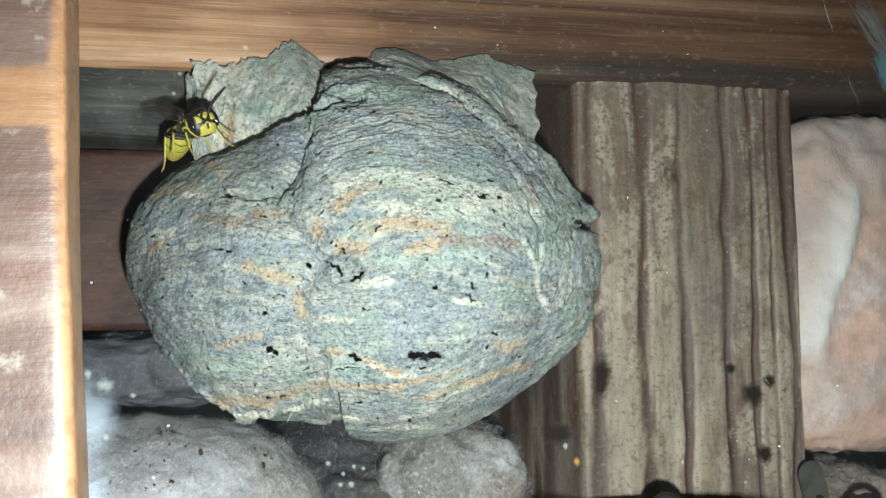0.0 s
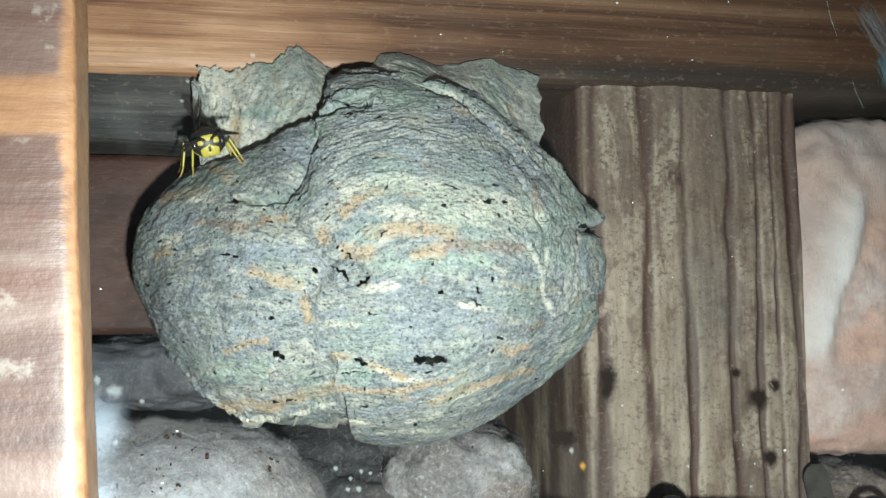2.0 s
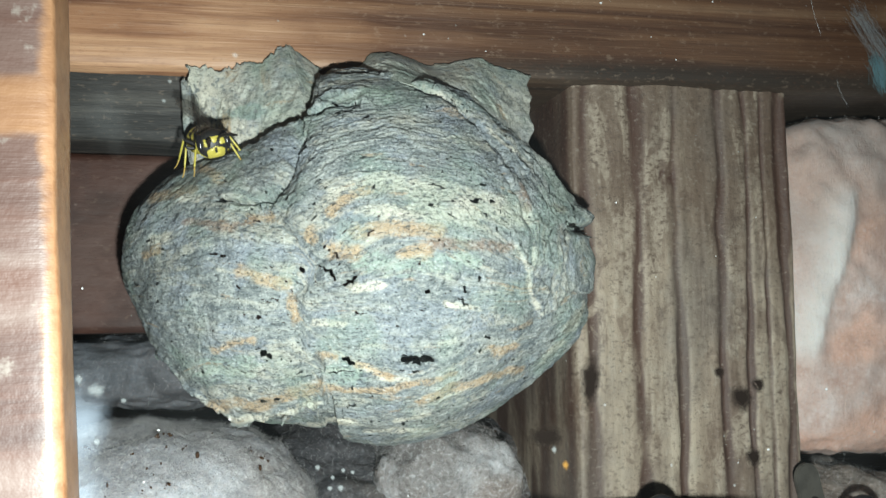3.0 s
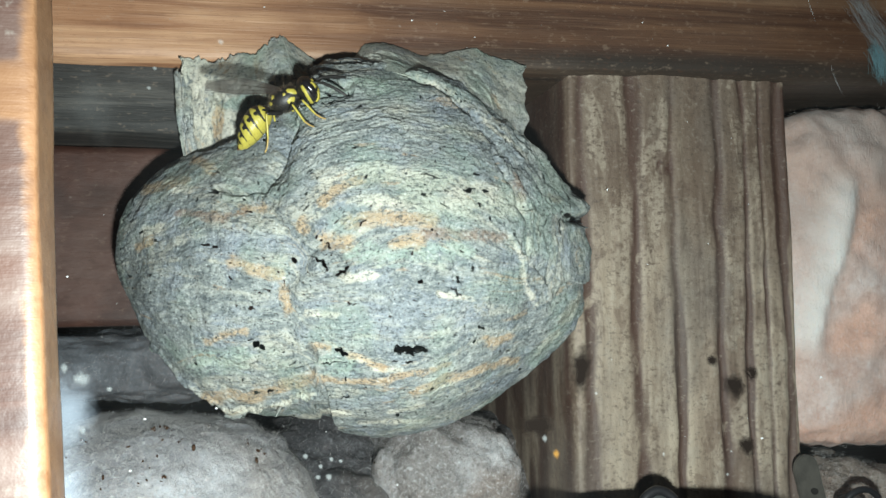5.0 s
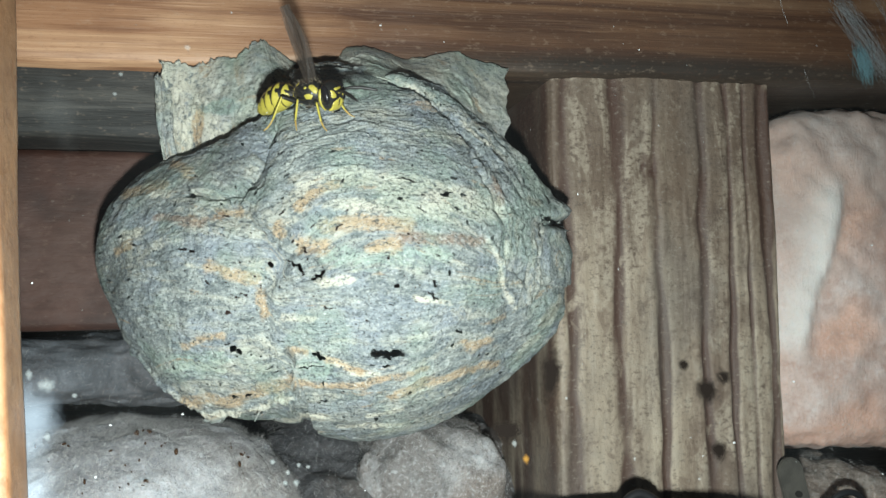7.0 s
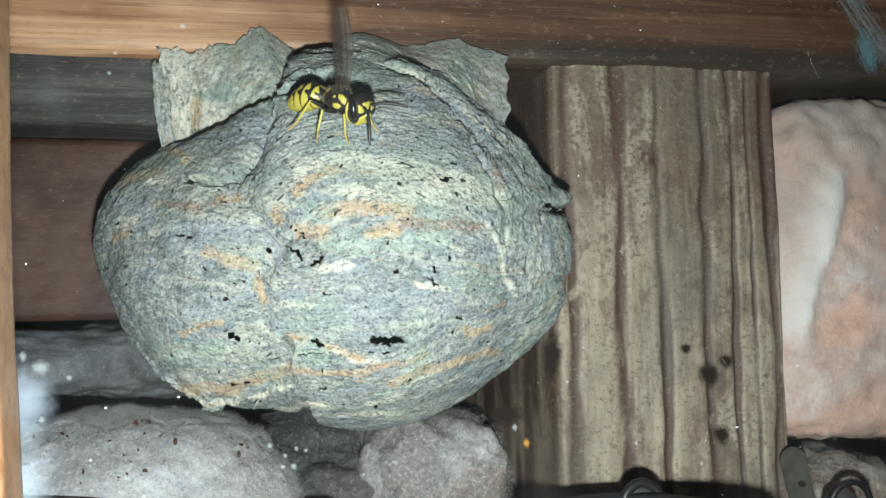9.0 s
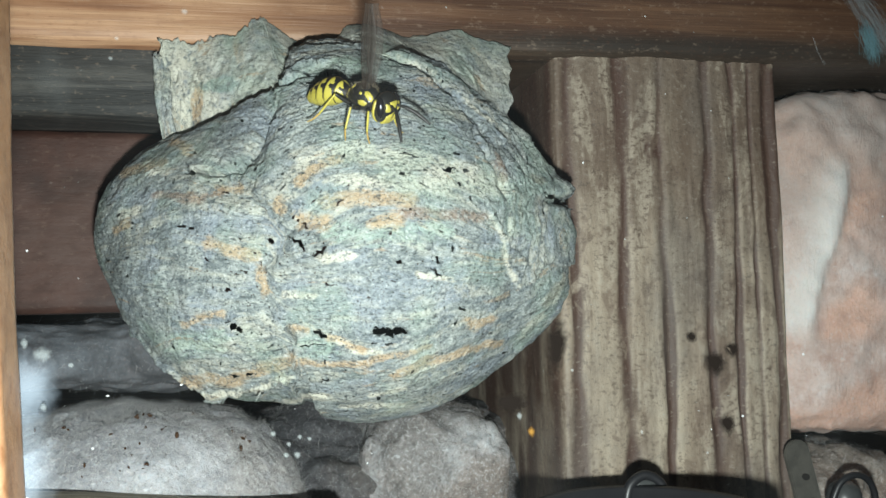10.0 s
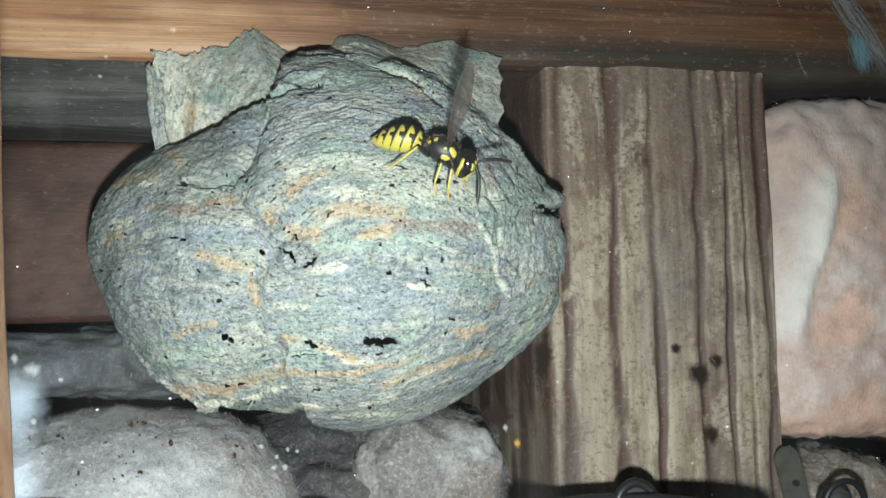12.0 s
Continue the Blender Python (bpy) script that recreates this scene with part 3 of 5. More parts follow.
CREAM_LOW = [(0.24, (-2.0, -10.7), (0.5, -12.3), (3.8, -14.1), (6.0, -14.3)), (0.4, (-12.5, -19.3), (-9.4, -19.2), (-6.3, -17.8), (-3.9, -17.0)), (0.4, (-17.0, -19.3), (-13.0, -19.6)), (0.4, (-6.4, -21.6), (-0.9, -19.6)),
             (0.35, (4.4, -20.0), (8.3, -19.1)), (0.3, (0.8, -21.2), (8.0, -21.3)), (0.4, (22.4, -14.1), (25.0, -12.1)), (0.35, (26.3, -10.6), (28.0, -7.5))]
GREEN = [(1.0, (1.9, -1.2), (4.7, -1.9), (9.4, -1.5), (13.2, -1.5)), (0.9, (2.0, 19.0), (4.1, 18.0)), (1.3, (-16.3, -13.0), (-11.4, -12.3)), (1.2, (-1.8, -13.5), (0.1, -13.8))]
BLUE = [(0.8, (1.3, 5.0), (4.0, 5.1)), (1.0, (-10.6, 0.4), (-7.0, 0.0)), (0.9, (-27.4, 4.5), (-19.8, 3.4)), (1.7, (0.7, -9.0), (5.6, -7.6), (12.7, -7.7)), (1.0, (-3.8, -10.2), (-2.0, -10.2)), (1.2, (-9.3, 13.5), (-7.0, 11.6)), (0.8, (8.7, 16.1), (12.7, 15.2))]
DULL = [(2.6, (-25.0, -1.6), (-22.9, -7.4), (-20.9, -11.9)), (1.7, (-11.2, 9.9), (-9.0, 7.0)), (1.8, (19.7, 7.4), (25.0, 3.8)), (1.2, (1.8, -20.3), (12.1, -19.5)), (1.0, (18.0, -7.5), (21.9, -9.5)), (0.7, (3.0, 9.0), (11.0, 8.4))]


def strips(p, rho, rows, seed):
    """How much of a place is covered by the strips, whose frayed edges follow the run of the paper."""
    x, z = p[:, 0] + 0.25 * fbm(p * 0.45, 3, seed + 1), p[:, 2] + 0.3 * fbm(p * 0.4, 3, seed + 2)
    wob = 0.55 * fbm(np.stack([p[:, 0] * 0.45, rho * 1.7, p[:, 2] * 0.45], 1), 4, seed, 0.62)
    out = np.zeros(len(p))
    for half, *line in rows:
        d = far_from(x, z, line) / (half * 1.1) + wob
        out = np.maximum(out, np.clip((1.3 - d) / 0.75, 0, 1))
    return np.where(p[:, 1] < 14, out, 0)


def lobe_field(p):
    d = np.stack([(np.linalg.norm((p - np.array(c)) / np.array(r), axis=1) - 1) * min(r) for c, r in LOBES], 1)
    k = 1.9
    low = d.min(1)
    return low - k * np.log(np.exp(-(d - low[:, None]) / k).sum(1))


def sheet_of(p):
    """Which sheet a place belongs to: 0 middle, 1 left, 2 low, 3 right, 4 collar."""
    x, z = p[:, 0] + 0.9 * fbm(p * 0.22, 4, 71, 0.6), p[:, 2] + 0.8 * fbm(p * 0.22, 4, 77, 0.6)
    out = np.zeros(len(p), int)
    out[z > np.interp(x, *SEAM_TOP)] = 4
    out[(x > 20.0 + 0.9 * np.sin(z * 0.7) - 0.12 * z) & (z < 2.5)] = 3
    out[z < np.interp(x, *SEAM_LOW)] = 2
    out[(x < np.interp(z, *SEAM_LEFT)) & (z < 20)] = 1
    return out


def bands_of(p, sheet):
    """The height of a place in the run of paper strips, in mm."""
    x, z = p[:, 0], p[:, 2]
    zz = z + 4.9
    arch = np.hypot(0.85 * (x - 6.4), np.maximum(zz, 0) + 3) - 3
    u = np.clip((zz + 3) / 8, 0, 1)
    u = u * u * (3 - 2 * u)
    mid = (zz - 0.008 * (x - 7) ** 2) * (1 - u) + arch * u
    left = z + np.interp(z, (-14, -6, 3, 12), (-0.010, 0.004, 0.022, 0.030)) * (x + 14) ** 2 - np.interp(z, (-14, -5, 5), (0.16, -0.12, 0.0)) * (x + 14)
    low = z - 0.010 * (x - 6) ** 2 - 0.14 * (x - 6)
    right = np.hypot(x - 28, (z + 3) * 0.45) * 1.2
    collar = np.hypot(x - 2, z + 4)
    w = np.clip((x - np.interp(z, *SEAM_LEFT) + 0.9 * fbm(p * 0.22, 4, 71, 0.6) + 1.3) / 2.6, 0, 1)
    w = np.where(z > 8, sheet == 0, w * w * (3 - 2 * w))
    both = mid * w + left * (1 - w)
    rho = np.choose(sheet, [both, both, low, right, collar])
    return rho + 0.9 * fbm(p * 0.13, 3, 31, 0.4) + 0.07 * fbm(p * 0.6, 2, 36) + 60


def far_from(x, z, line):
    """The distance of each place from a line through points, in mm."""
    out = np.full(len(x), 99.0)
    for (x0, z0), (x1, z1) in zip(line, line[1:]):
        u = np.clip(((x - x0) * (x1 - x0) + (z - z0) * (z1 - z0)) / ((x1 - x0) ** 2 + (z1 - z0) ** 2), 0, 1)
        out = np.minimum(out, np.hypot(x - x0 - u * (x1 - x0), z - z0 - u * (z1 - z0)))
    return out


def build_nest():
    rings, spokes = 500, 1300
    th = (np.arange(rings) + 0.5) / rings * radians(142)
    ph = np.arange(spokes) / spokes * 2 * math.pi
    TH, PH = np.meshgrid(th, ph, indexing="ij")
    way = np.stack([np.sin(TH) * np.cos(PH), -np.cos(TH), np.sin(TH) * np.sin(PH)], -1).reshape(-1, 3)
    base = np.array([0.0, 12.0, -1.0])
    hi = np.full(len(way), 46.0)
    done = np.zeros(len(way), bool)
    r = hi.copy()
    for _ in range(60):
        f = lobe_field(base + way * r[:, None])
        done |= f < 0.02
        r = np.where(done, r, r - np.clip(f * 0.8, 0.02, 2.0))
    p = base + way * r[:, None]
    sheet = sheet_of(p)
    rho = bands_of(p, sheet)
    # overlapping strips: each rises slowly and drops at its edge
    saw = rho / 1.5 + 0.5 * fbm(p * 0.3, 3, 41)
    saw -= np.floor(saw)
    fine = rho / np.where((sheet == 0) & (p[:, 2] > 6), 0.36, 0.47) + 0.4 * fbm(p * 0.5, 3, 44)
    fine -= np.floor(fine)
    some = np.clip(0.5 + 0.9 * fbm(p * 0.2, 2, 47), 0, 1)
    steep = np.where(sheet == 4, 3.0, np.where(sheet == 0, np.interp(p[:, 2], (4, 11), (0.6, 2.0)), 0.65))
    lift = (0.20 * saw * some + 0.06 * fine) * steep + 0.40 * fbm(p * 0.12, 3, 51) + 0.11 * fbm(p * np.array([0.5, 0.5, 0.9]), 4, 55, 0.5) + 0.05 * fbm(p * 3.0, 2, 58)
    x, z = p[:, 0], p[:, 2]
    away = x - np.interp(z, *SEAM_LEFT) + 0.9 * fbm(p * 0.22, 4, 71, 0.6)
    lift -= (0.20 * saw * some + 0.06 * fine) * steep * np.exp(-(away / 1.2) ** 2) * np.clip((3 - z) / 3, 0, 1)
    # the side sheets are lumpy and crumpled
    lift += np.where(p[:, 1] < 16, np.clip(np.abs(p[:, 0] - 3) / 8 - 1.2, 0, 1) * (0.16 * fbm(p * 0.5, 3, 121, 0.5) - np.where(p[:, 0] > 0, 0.35, 0.10) * np.abs(fbm(p * np.array([0.4, 0.4, 0.25]), 2, 127))), 0)
    # one sheet lies over the next, and curls up a little at its seam
    over = np.clip((away + 0.9) / 1.8, 0, 1)
    over = np.where(z > 11, away > 0, over * over * (3 - 2 * over))
    base_lift = np.array([0.55, 0.15, -0.05, 0.2, 0.15])[sheet]
    lift += np.where(sheet < 2, 0.15 + 0.40 * over, base_lift)
    lift -= np.clip((z + 12) / 4, 0, 1) * np.clip((16 - z) / 4, 0, 1) * (np.interp(z, (-6, -1, 6), (0.35, 0.9, 1.2)) * np.exp(-(np.minimum(away, 0) / 3.2) ** 2) * np.exp(-(np.maximum(away, 0) / 1.6) ** 2))
    lift += np.where((sheet == 1) & (z <= -9), 0.45 * np.exp(-(away / 2.5) ** 2), 0)
    lift -= np.where(sheet == 2, 0.5 * np.exp(-((z - np.interp(x, *SEAM_LOW)) / 2.0) ** 2), 0)
    # a spur with a notch under it, and a curled rim round the entrance hole
    lift += 1.3 * np.exp(-((x - 28) / 2.6) ** 2 - ((z - 3.4) / 1.3) ** 2) - 1.6 * np.exp(-((x - 28.5) / 2.4) ** 2 - ((z - 1.8) / 0.5) ** 2)
    curl = np.hypot(x + 0.2, (z + 2.6) * 1.2)
    lift += 0.55 * np.exp(-((curl - 1.9) / 0.6) ** 2) - 0.5 * np.exp(-(curl / 1.0) ** 2)
    # the torn lower edge of the left sheet
    hem = np.interp(x, (-22, -19.5, -14.8, -8, -2.5), (-13, -16.0, -19.6, -18.6, -16.8)) + 0.9 * fbm(p * 0.7, 4, 91, 0.6)
    lift += np.where(x < -2.4, np.where(z < hem, -1.7, 0.45 * np.exp(-((z - hem) / 0.8) ** 2)), 0)
    # the gap behind the upper edge of the left sheet, where the front skirt comes out
    wx, wz = x + 0.35 * fbm(p * 0.6, 3, 95), z + 0.35 * fbm(p * 0.6, 3, 97)
    crack = far_from(wx, wz, CRACK)
    lift -= np.where(p[:, 1] < 9, 2.6 * np.exp(-(crack / 0.24) ** 2), 0)
    # the dome ends in a step behind which the front skirt rises, with a curled hollow beside the gap
    step = np.clip((np.interp(z, (14, 16.3, 19.7, 23), (-4.6, -4.7, -5.0, -5.4)) - wx) / 0.4, 0, 1) * np.clip((wz - np.interp(x, [q[0] for q in CRACK], [q[1] for q in CRACK])) / 0.3, 0, 1)
    lift -= np.where(p[:, 1] < 14, 3.6 * step, 0)
    hollow = np.hypot((wx + 1.0) / 2.5, (wz - 17.2 - 0.12 * (wx + 1)) / 0.9)
    lift += np.where(p[:, 1] < 9, 0.45 * np.exp(-((hollow - 1) / 0.3) ** 2) - 0.7 * np.exp(-(hollow / 0.6) ** 2), 0)
    lift += np.where(p[:, 1] < 12, 0.25 * np.exp(-((x + 2.2) / 3.2) ** 2) * np.clip((z - 19.0) / 2, 0, 1) * (1 - step), 0)
    # the rolled rim of the collar, and the crease inside it
    for line, high, wide in ((RIM, 0.40, 0.6), (CREASE, -1.7, 0.26), (PLEAT, -1.0, 0.2), (FOLD, -1.1, 0.2), (SPLIT, -1.3, 0.2), (STEM, 0.30, 0.3), (FORK, 0.25, 0.25), (RIB_NEAR, 0.25, 0.25), (RIB_FAR, 0.25, 0.25)):
        d = far_from(wx, wz, line)
        lift += np.where(p[:, 1] < 9, high * np.exp(-(d / wide) ** 2), 0)
    p = p + way * lift[:, None]
    for gx, gz, a, b, lean in GAPS:
        c, s = math.cos(radians(lean)), math.sin(radians(lean))
        u, w = (p[:, 0] - gx) * c + (p[:, 2] - gz) * s, -(p[:, 0] - gx) * s + (p[:, 2] - gz) * c
        off = 0.12 * np.sin(u * 4.1 + gx) + 0.10 * np.sin(u * 9.3)
        g = (u / a) ** 2 + ((w + off) / b) ** 2
        near = (p[:, 1] < 11) & (g < 1) & (g > 0.16)
        k = 1 / np.sqrt(np.where(near, g, 1))
        u2, w2 = u * k, (w + off) * k - off
        p[:, 0] = np.where(near, gx + u2 * c - w2 * s, p[:, 0])
        p[:, 2] = np.where(near, gz + u2 * s + w2 * c, p[:, 2])
    ids = np.arange(rings * spokes).reshape(rings, spokes)
    nxt = np.roll(ids, -1, 1)
    faces = np.stack([ids[:-1], ids[1:], nxt[1:], nxt[:-1]], -1).reshape(-1, 4)
    mid = p[faces].mean(1)
    cut = np.zeros(len(faces), bool)
    for x, z, a, b, lean in GAPS:
        c, s = math.cos(radians(lean)), math.sin(radians(lean))
        u, w = (mid[:, 0] - x) * c + (mid[:, 2] - z) * s, -(mid[:, 0] - x) * s + (mid[:, 2] - z) * c
        w = w + 0.12 * np.sin(u * 4.1 + x) + 0.10 * np.sin(u * 9.3)
        cut |= (mid[:, 1] < 11) & ((u / a) ** 2 + (w / b) ** 2 < 0.97)
    # pin holes and short slits between the strips
    q = np.stack([mid[:, 0] * 1.9, rho[faces[:, 0]] * 3.4, mid[:, 2] * 0.6], 1)
    crowd = fbm(mid * 0.22, 2, 63)
    cut |= (mid[:, 1] < 8) & (value_noise(q, 61) > 0.785 - 0.09 * crowd)
    me = array_mesh("envelope", p / 1000, faces[~cut], paper_mat)
    at = me.attributes.new("bands", "FLOAT_VECTOR", "POINT")
    at.data.foreach_set("vector", np.stack([p[:, 0] * 0.16, rho * 1.25 + np.where(sheet > 1, sheet, 0) * 31.0, p[:, 2] * 0.16], 1).astype(np.float32).ravel())
    for key, rows, seed in (("tan", TAN_HIGH + TAN_LOW, 81), ("cream", CREAM_HIGH + CREAM_LOW, 85), ("green", GREEN, 89), ("dull", DULL, 93), ("blue", BLUE, 97), ("brown", BROWN, 101)):
        at = me.attributes.new(key, "FLOAT", "POINT")
        at.data.foreach_set("value", strips(p, rho, rows, seed).astype(np.float32))
    return me


nest = new("wasp_nest")
nest.matrix_world = NEST
tagged(nest, "grey papery wasp nest with tan bands hanging from the beam", "wasp nest")
envelope = new("envelope", build_nest())
envelope.parent = nest


def spline(points, s):
    """Smooth curve through points at the parameters s of 0 to 1."""
    pts = np.array(points, float)
    n = len(pts) - 1
    x = np.clip(s * n, 0, n - 1e-6)
    i = x.astype(int)
    u = (x - i)[:, None]
    g = lambda k: pts[np.clip(k, 0, n)]
    a, b, c, d = g(i - 1), g(i), g(i + 1), g(i + 2)
    return 0.5 * (2 * b + (c - a) * u + (2 * a - 5 * b + 4 * c - d) * u ** 2 + (3 * b - a - 3 * c + d) * u ** 3)


def skirt(name, low, high, seed, bulge=1.2, cols=240, rows=70, rag=0.9, pinch=1.1, drape=False, marks=(), pale=0.0):
    """A sheet of paper drawn from the nest to the wood, with a torn far edge."""
    s, t = np.meshgrid(np.linspace(0, 1, cols), np.linspace(0, 1, rows), indexing="ij")
    s, t = s.ravel(), t.ravel()
    a, b = spline(low, s), spline(high, s)
    torn = fbm(np.stack([s * 7, s * 0, s * 0 + seed], 1), 4, seed, 0.5) * rag + 0.25 * fbm(np.stack([s * 45, s * 0, s * 0 + seed], 1), 3, seed + 2, 0.7)
    away = b - a
    p = a + away * (t * (1 + torn * 0.10))[:, None]
    p[:, 1] -= bulge * np.sin(t * math.pi) * 0.5
    end = np.exp(-s / 0.03) - np.exp(-(1 - s) / 0.03)
    p[:, 0] += end * (0.8 * fbm(np.stack([t * 7, t * 0 + seed, t * 0], 1), 3, seed + 8) + pinch * np.sin(t * math.pi))
    q = np.stack([s * 14, t * 5, s * 0 + seed], 1)
    p[:, 1] += (0.40 * fbm(q * 0.7, 4, seed + 3) + 0.32 * np.abs(fbm(np.stack([s * 9 + t * 2.5, t * 1.6, s * 0 + seed], 1), 3, seed + 6)) + 0.30 * np.abs(fbm(q * 1.3, 3, seed + 7))) * np.sin(np.clip(t * 1.2, 0, 1) * math.pi * 0.9) + 0.06 * fbm(q * 4, 2, seed + 4)
    if drape:
        # lies on the nest where it would cut into it
        for _ in range(5):
            lack = np.maximum(np.interp(t, (0, 0.3), (-1.2, 0.15)) - lobe_field(p), 0)
            p += lack[:, None] * np.array([0.15, -0.45, 0.88])
    ids = np.arange(cols * rows).reshape(cols, rows)
    faces = np.stack([ids[:-1, :-1], ids[1:, :-1], ids[1:, 1:], ids[:-1, 1:]], -1).reshape(-1, 4)
    me = array_mesh(name, p / 1000, faces, sheet_mat)
    at = me.attributes.new("bands", "FLOAT_VECTOR", "POINT")
    lay = np.linalg.norm(p - np.array(low[len(low) // 2]), axis=1)
    at.data.foreach_set("vector", np.stack([p[:, 0] * 0.3, lay * 0.9 + seed * 7, p[:, 2] * 0.3], 1).astype(np.float32).ravel())
    shade = np.clip(0.55 + 0.5 * fbm(q * 0.6, 3, seed + 21), 0, 1)
    own = {"cream": np.clip(shade * 0.6 + 0.45 * np.clip((pale - s) / 0.25, 0, 1), 0, 1), "tan": np.clip(fbm(q * np.array([0.9, 0.3, 1]), 3, seed + 25) - 0.45, 0, 1), "green": np.clip(fbm(q * 0.4, 2, seed + 27), 0, 1)}
    for key, x, z, a, b in marks:
        d = np.hypot((p[:, 0] - x) / a, (p[:, 2] - z) / b) + 0.3 * fbm(p * 0.7, 3, seed + 31)
        cover = np.clip((1.1 - d) / 0.3, 0, 1)
        for other in own:
            own[other] = np.where(other == key, np.maximum(own[other], cover), own[other] * (1 - cover))
    for key, value in own.items():
        more = me.attributes.new(key, "FLOAT", "POINT")
        more.data.foreach_set("value", value.astype(np.float32))
    ob = new(name, me)
    ob.parent = nest
    so = ob.modifiers.new("thick", "SOLIDIFY")
    so.thickness = 0.00018
    return ob


skirt("front_skirt", [(-20.9, 5.2, 11.2), (-17.8, 3.6, 11.2), (-14.9, 2.4, 11.5), (-12.0, 1.6, 12.4), (-9.2, 1.0, 13.6), (-6.0, 0.6, 15.0), (-4.2, 1.6, 15.4), (-3.0, 3.0, 16.6)],
      [(-21.7, 5.9, 24.3), (-19.4, 6.4, 23.3), (-17.4, 7.0, 23.7), (-15.1, 7.7, 24.4), (-12.4, 8.4, 25.3), (-10.0, 9.2, 27.3), (-8.1, 9.5, 25.9), (-5.0, 9.9, 24.2)], 3, rag=0.5, pale=0.5,
      marks=[("tan", -16.4, 15.2, 0.95, 3.0), ("cream", -14.6, 14.6, 1.0, 2.4), ("cream", -18.4, 15.6, 1.0, 3.0), ("green", -13.5, 17.5, 2.4, 1.2), ("cream", -19.0, 20.0, 1.4, 2.6)])
skirt("rear_skirt", [(-4.9, 4.6, 20.2), (-2.8, 4.6, 20.6), (-0.6, 5.2, 20.9), (1.4, 6.0, 20.9), (4.4, 3.2, 20.8), (7.4, 2.8, 20.0), (9.9, 3.0, 19.0), (12.6, 3.6, 17.9), (14.8, 4.2, 16.8), (17.5, 4.6, 14.4), (19.8, 5.2, 11.9), (22.8, 6.0, 9.2)],
      [(-5.3, 10.2, 23.0), (-3.0, 10.4, 23.5), (-0.9, 10.8, 24.0), (0.5, 11.4, 25.0), (1.5, 12.0, 26.4), (4.0, 12.7, 26.7), (7.1, 13.5, 25.6), (9.3, 14.0, 24.9), (12.4, 14.8, 25.5), (15.7, 15.7, 25.9), (18.6, 16.4, 25.0), (24.0, 17.8, 24.2)], 7, 1.4, rag=0.6, pinch=0.8, drape=True)
# the folded end of the front sheet
skirt("fold", [(-21.2, 4.6, 10.8), (-20.2, 3.4, 11.4), (-18.8, 2.6, 11.8)], [(-22.3, 5.8, 21.8), (-21.5, 6.0, 22.5), (-20.2, 6.3, 21.4)], 11, 2.2, 60, 60, 0.4)
# ---- the viewing pane, with what clings to it ----
pane = timber("window_1", (0.150, 0.0006, 0.110), pane_mat, (2, 1, 2), 0.0001, 0.0)
pane.matrix_world = pose(0.0385, 0.0, 0.0)
pane.visible_shadow = False
tagged(pane, "clear viewing pane speckled with dust and dirt", "window", kind="structure")


def deposit(name, x, z, rx, rz, material, lean=0.0, label=""):
    """A thin rounded smear lying on the near side of the pane."""
    bm = bmesh.new()
    bmesh.ops.create_circle(bm, cap_ends=True, segments=20, radius=1.0)
    for v in bm.verts:
        r = 1 + 0.13 * math.sin(3 * math.atan2(v.co.y, v.co.x) + x * 900)
        v.co = Vector((v.co.x * rx * r, 0, v.co.y * rz * r))
    ob = part(name, bm, material, pane, label)
    ob.matrix_basis = pose(x - 0.0385, -0.0005, z, 0, lean, 0)
    ob.visible_shadow = False
    return ob


for x, z, rx, rz, lean in ((21.1, -10.0, 0.95, 0.95, 0), (22.7, -9.1, 0.56, 0.56, 0), (22.0, -15.3, 0.66, 0.76, 0), (19.1, -7.9, 0.42, 0.42, 0), (6.9, -7.9, 0.75, 1.7, 12), (2.8, -12.7, 1.2, 0.7, 0)):
    deposit("dirt_spot", x / 1000, z / 1000, rx / 1000 * 1.75, rz / 1000 * 1.75, soil_film, lean)
for x, z, rx, rz in ((-31.5, -7.6, 0.71, 0.61), (-32.7, -6.7, 0.28, 0.47), (-29.6, -8.3, 0.24, 0.24), (-21.9, 17.6, 0.28, 0.28), (-15.7, -13.9, 0.24, 0.28),
                     (-13.8, -14.2, 0.19, 0.24), (-14.6, -14.7, 0.19, 0.24), (-14.0, -15.5, 0.28, 0.33), (-14.8, -15.5, 0.24, 0.24), (-13.1, -14.4, 0.19, 0.19),
                     (-26.7, 15.3, 0.19, 0.19), (-27.1, 13.8, 0.19, 0.19), (-31.4, -11.2, 0.24, 0.38), (8.1, -10.2, 0.17, 0.17), (14.1, -15.5, 0.14, 0.24), (20.1, -17.6, 0.17, 0.17),
                     (3.5, -13.7, 0.24, 0.42)):
    deposit("dust_speck", x / 1000, z / 1000, rx / 1000 * 1.35, rz / 1000 * 1.35, dust_film)
deposit("ochre_speck", 0.0045, -0.0150, 0.0005, 0.0008, ochre_film, 0, "ochre speck")
# glare low on the left, drawn as two pale patches
deposit("haze_smear", -0.0335, -0.0155, 0.0046, 0.0090, glare_film, 0, "bluish white glare painted on the pane")
deposit("haze_smear", -0.0330, -0.0100, 0.0040, 0.0050, glare_film, 0, "bluish white glare painted on the pane")
deposit("dust_smear", -0.0308, 0.0116, 0.0030, 0.0060, smoke_film, -8, "thin grey dust smear")


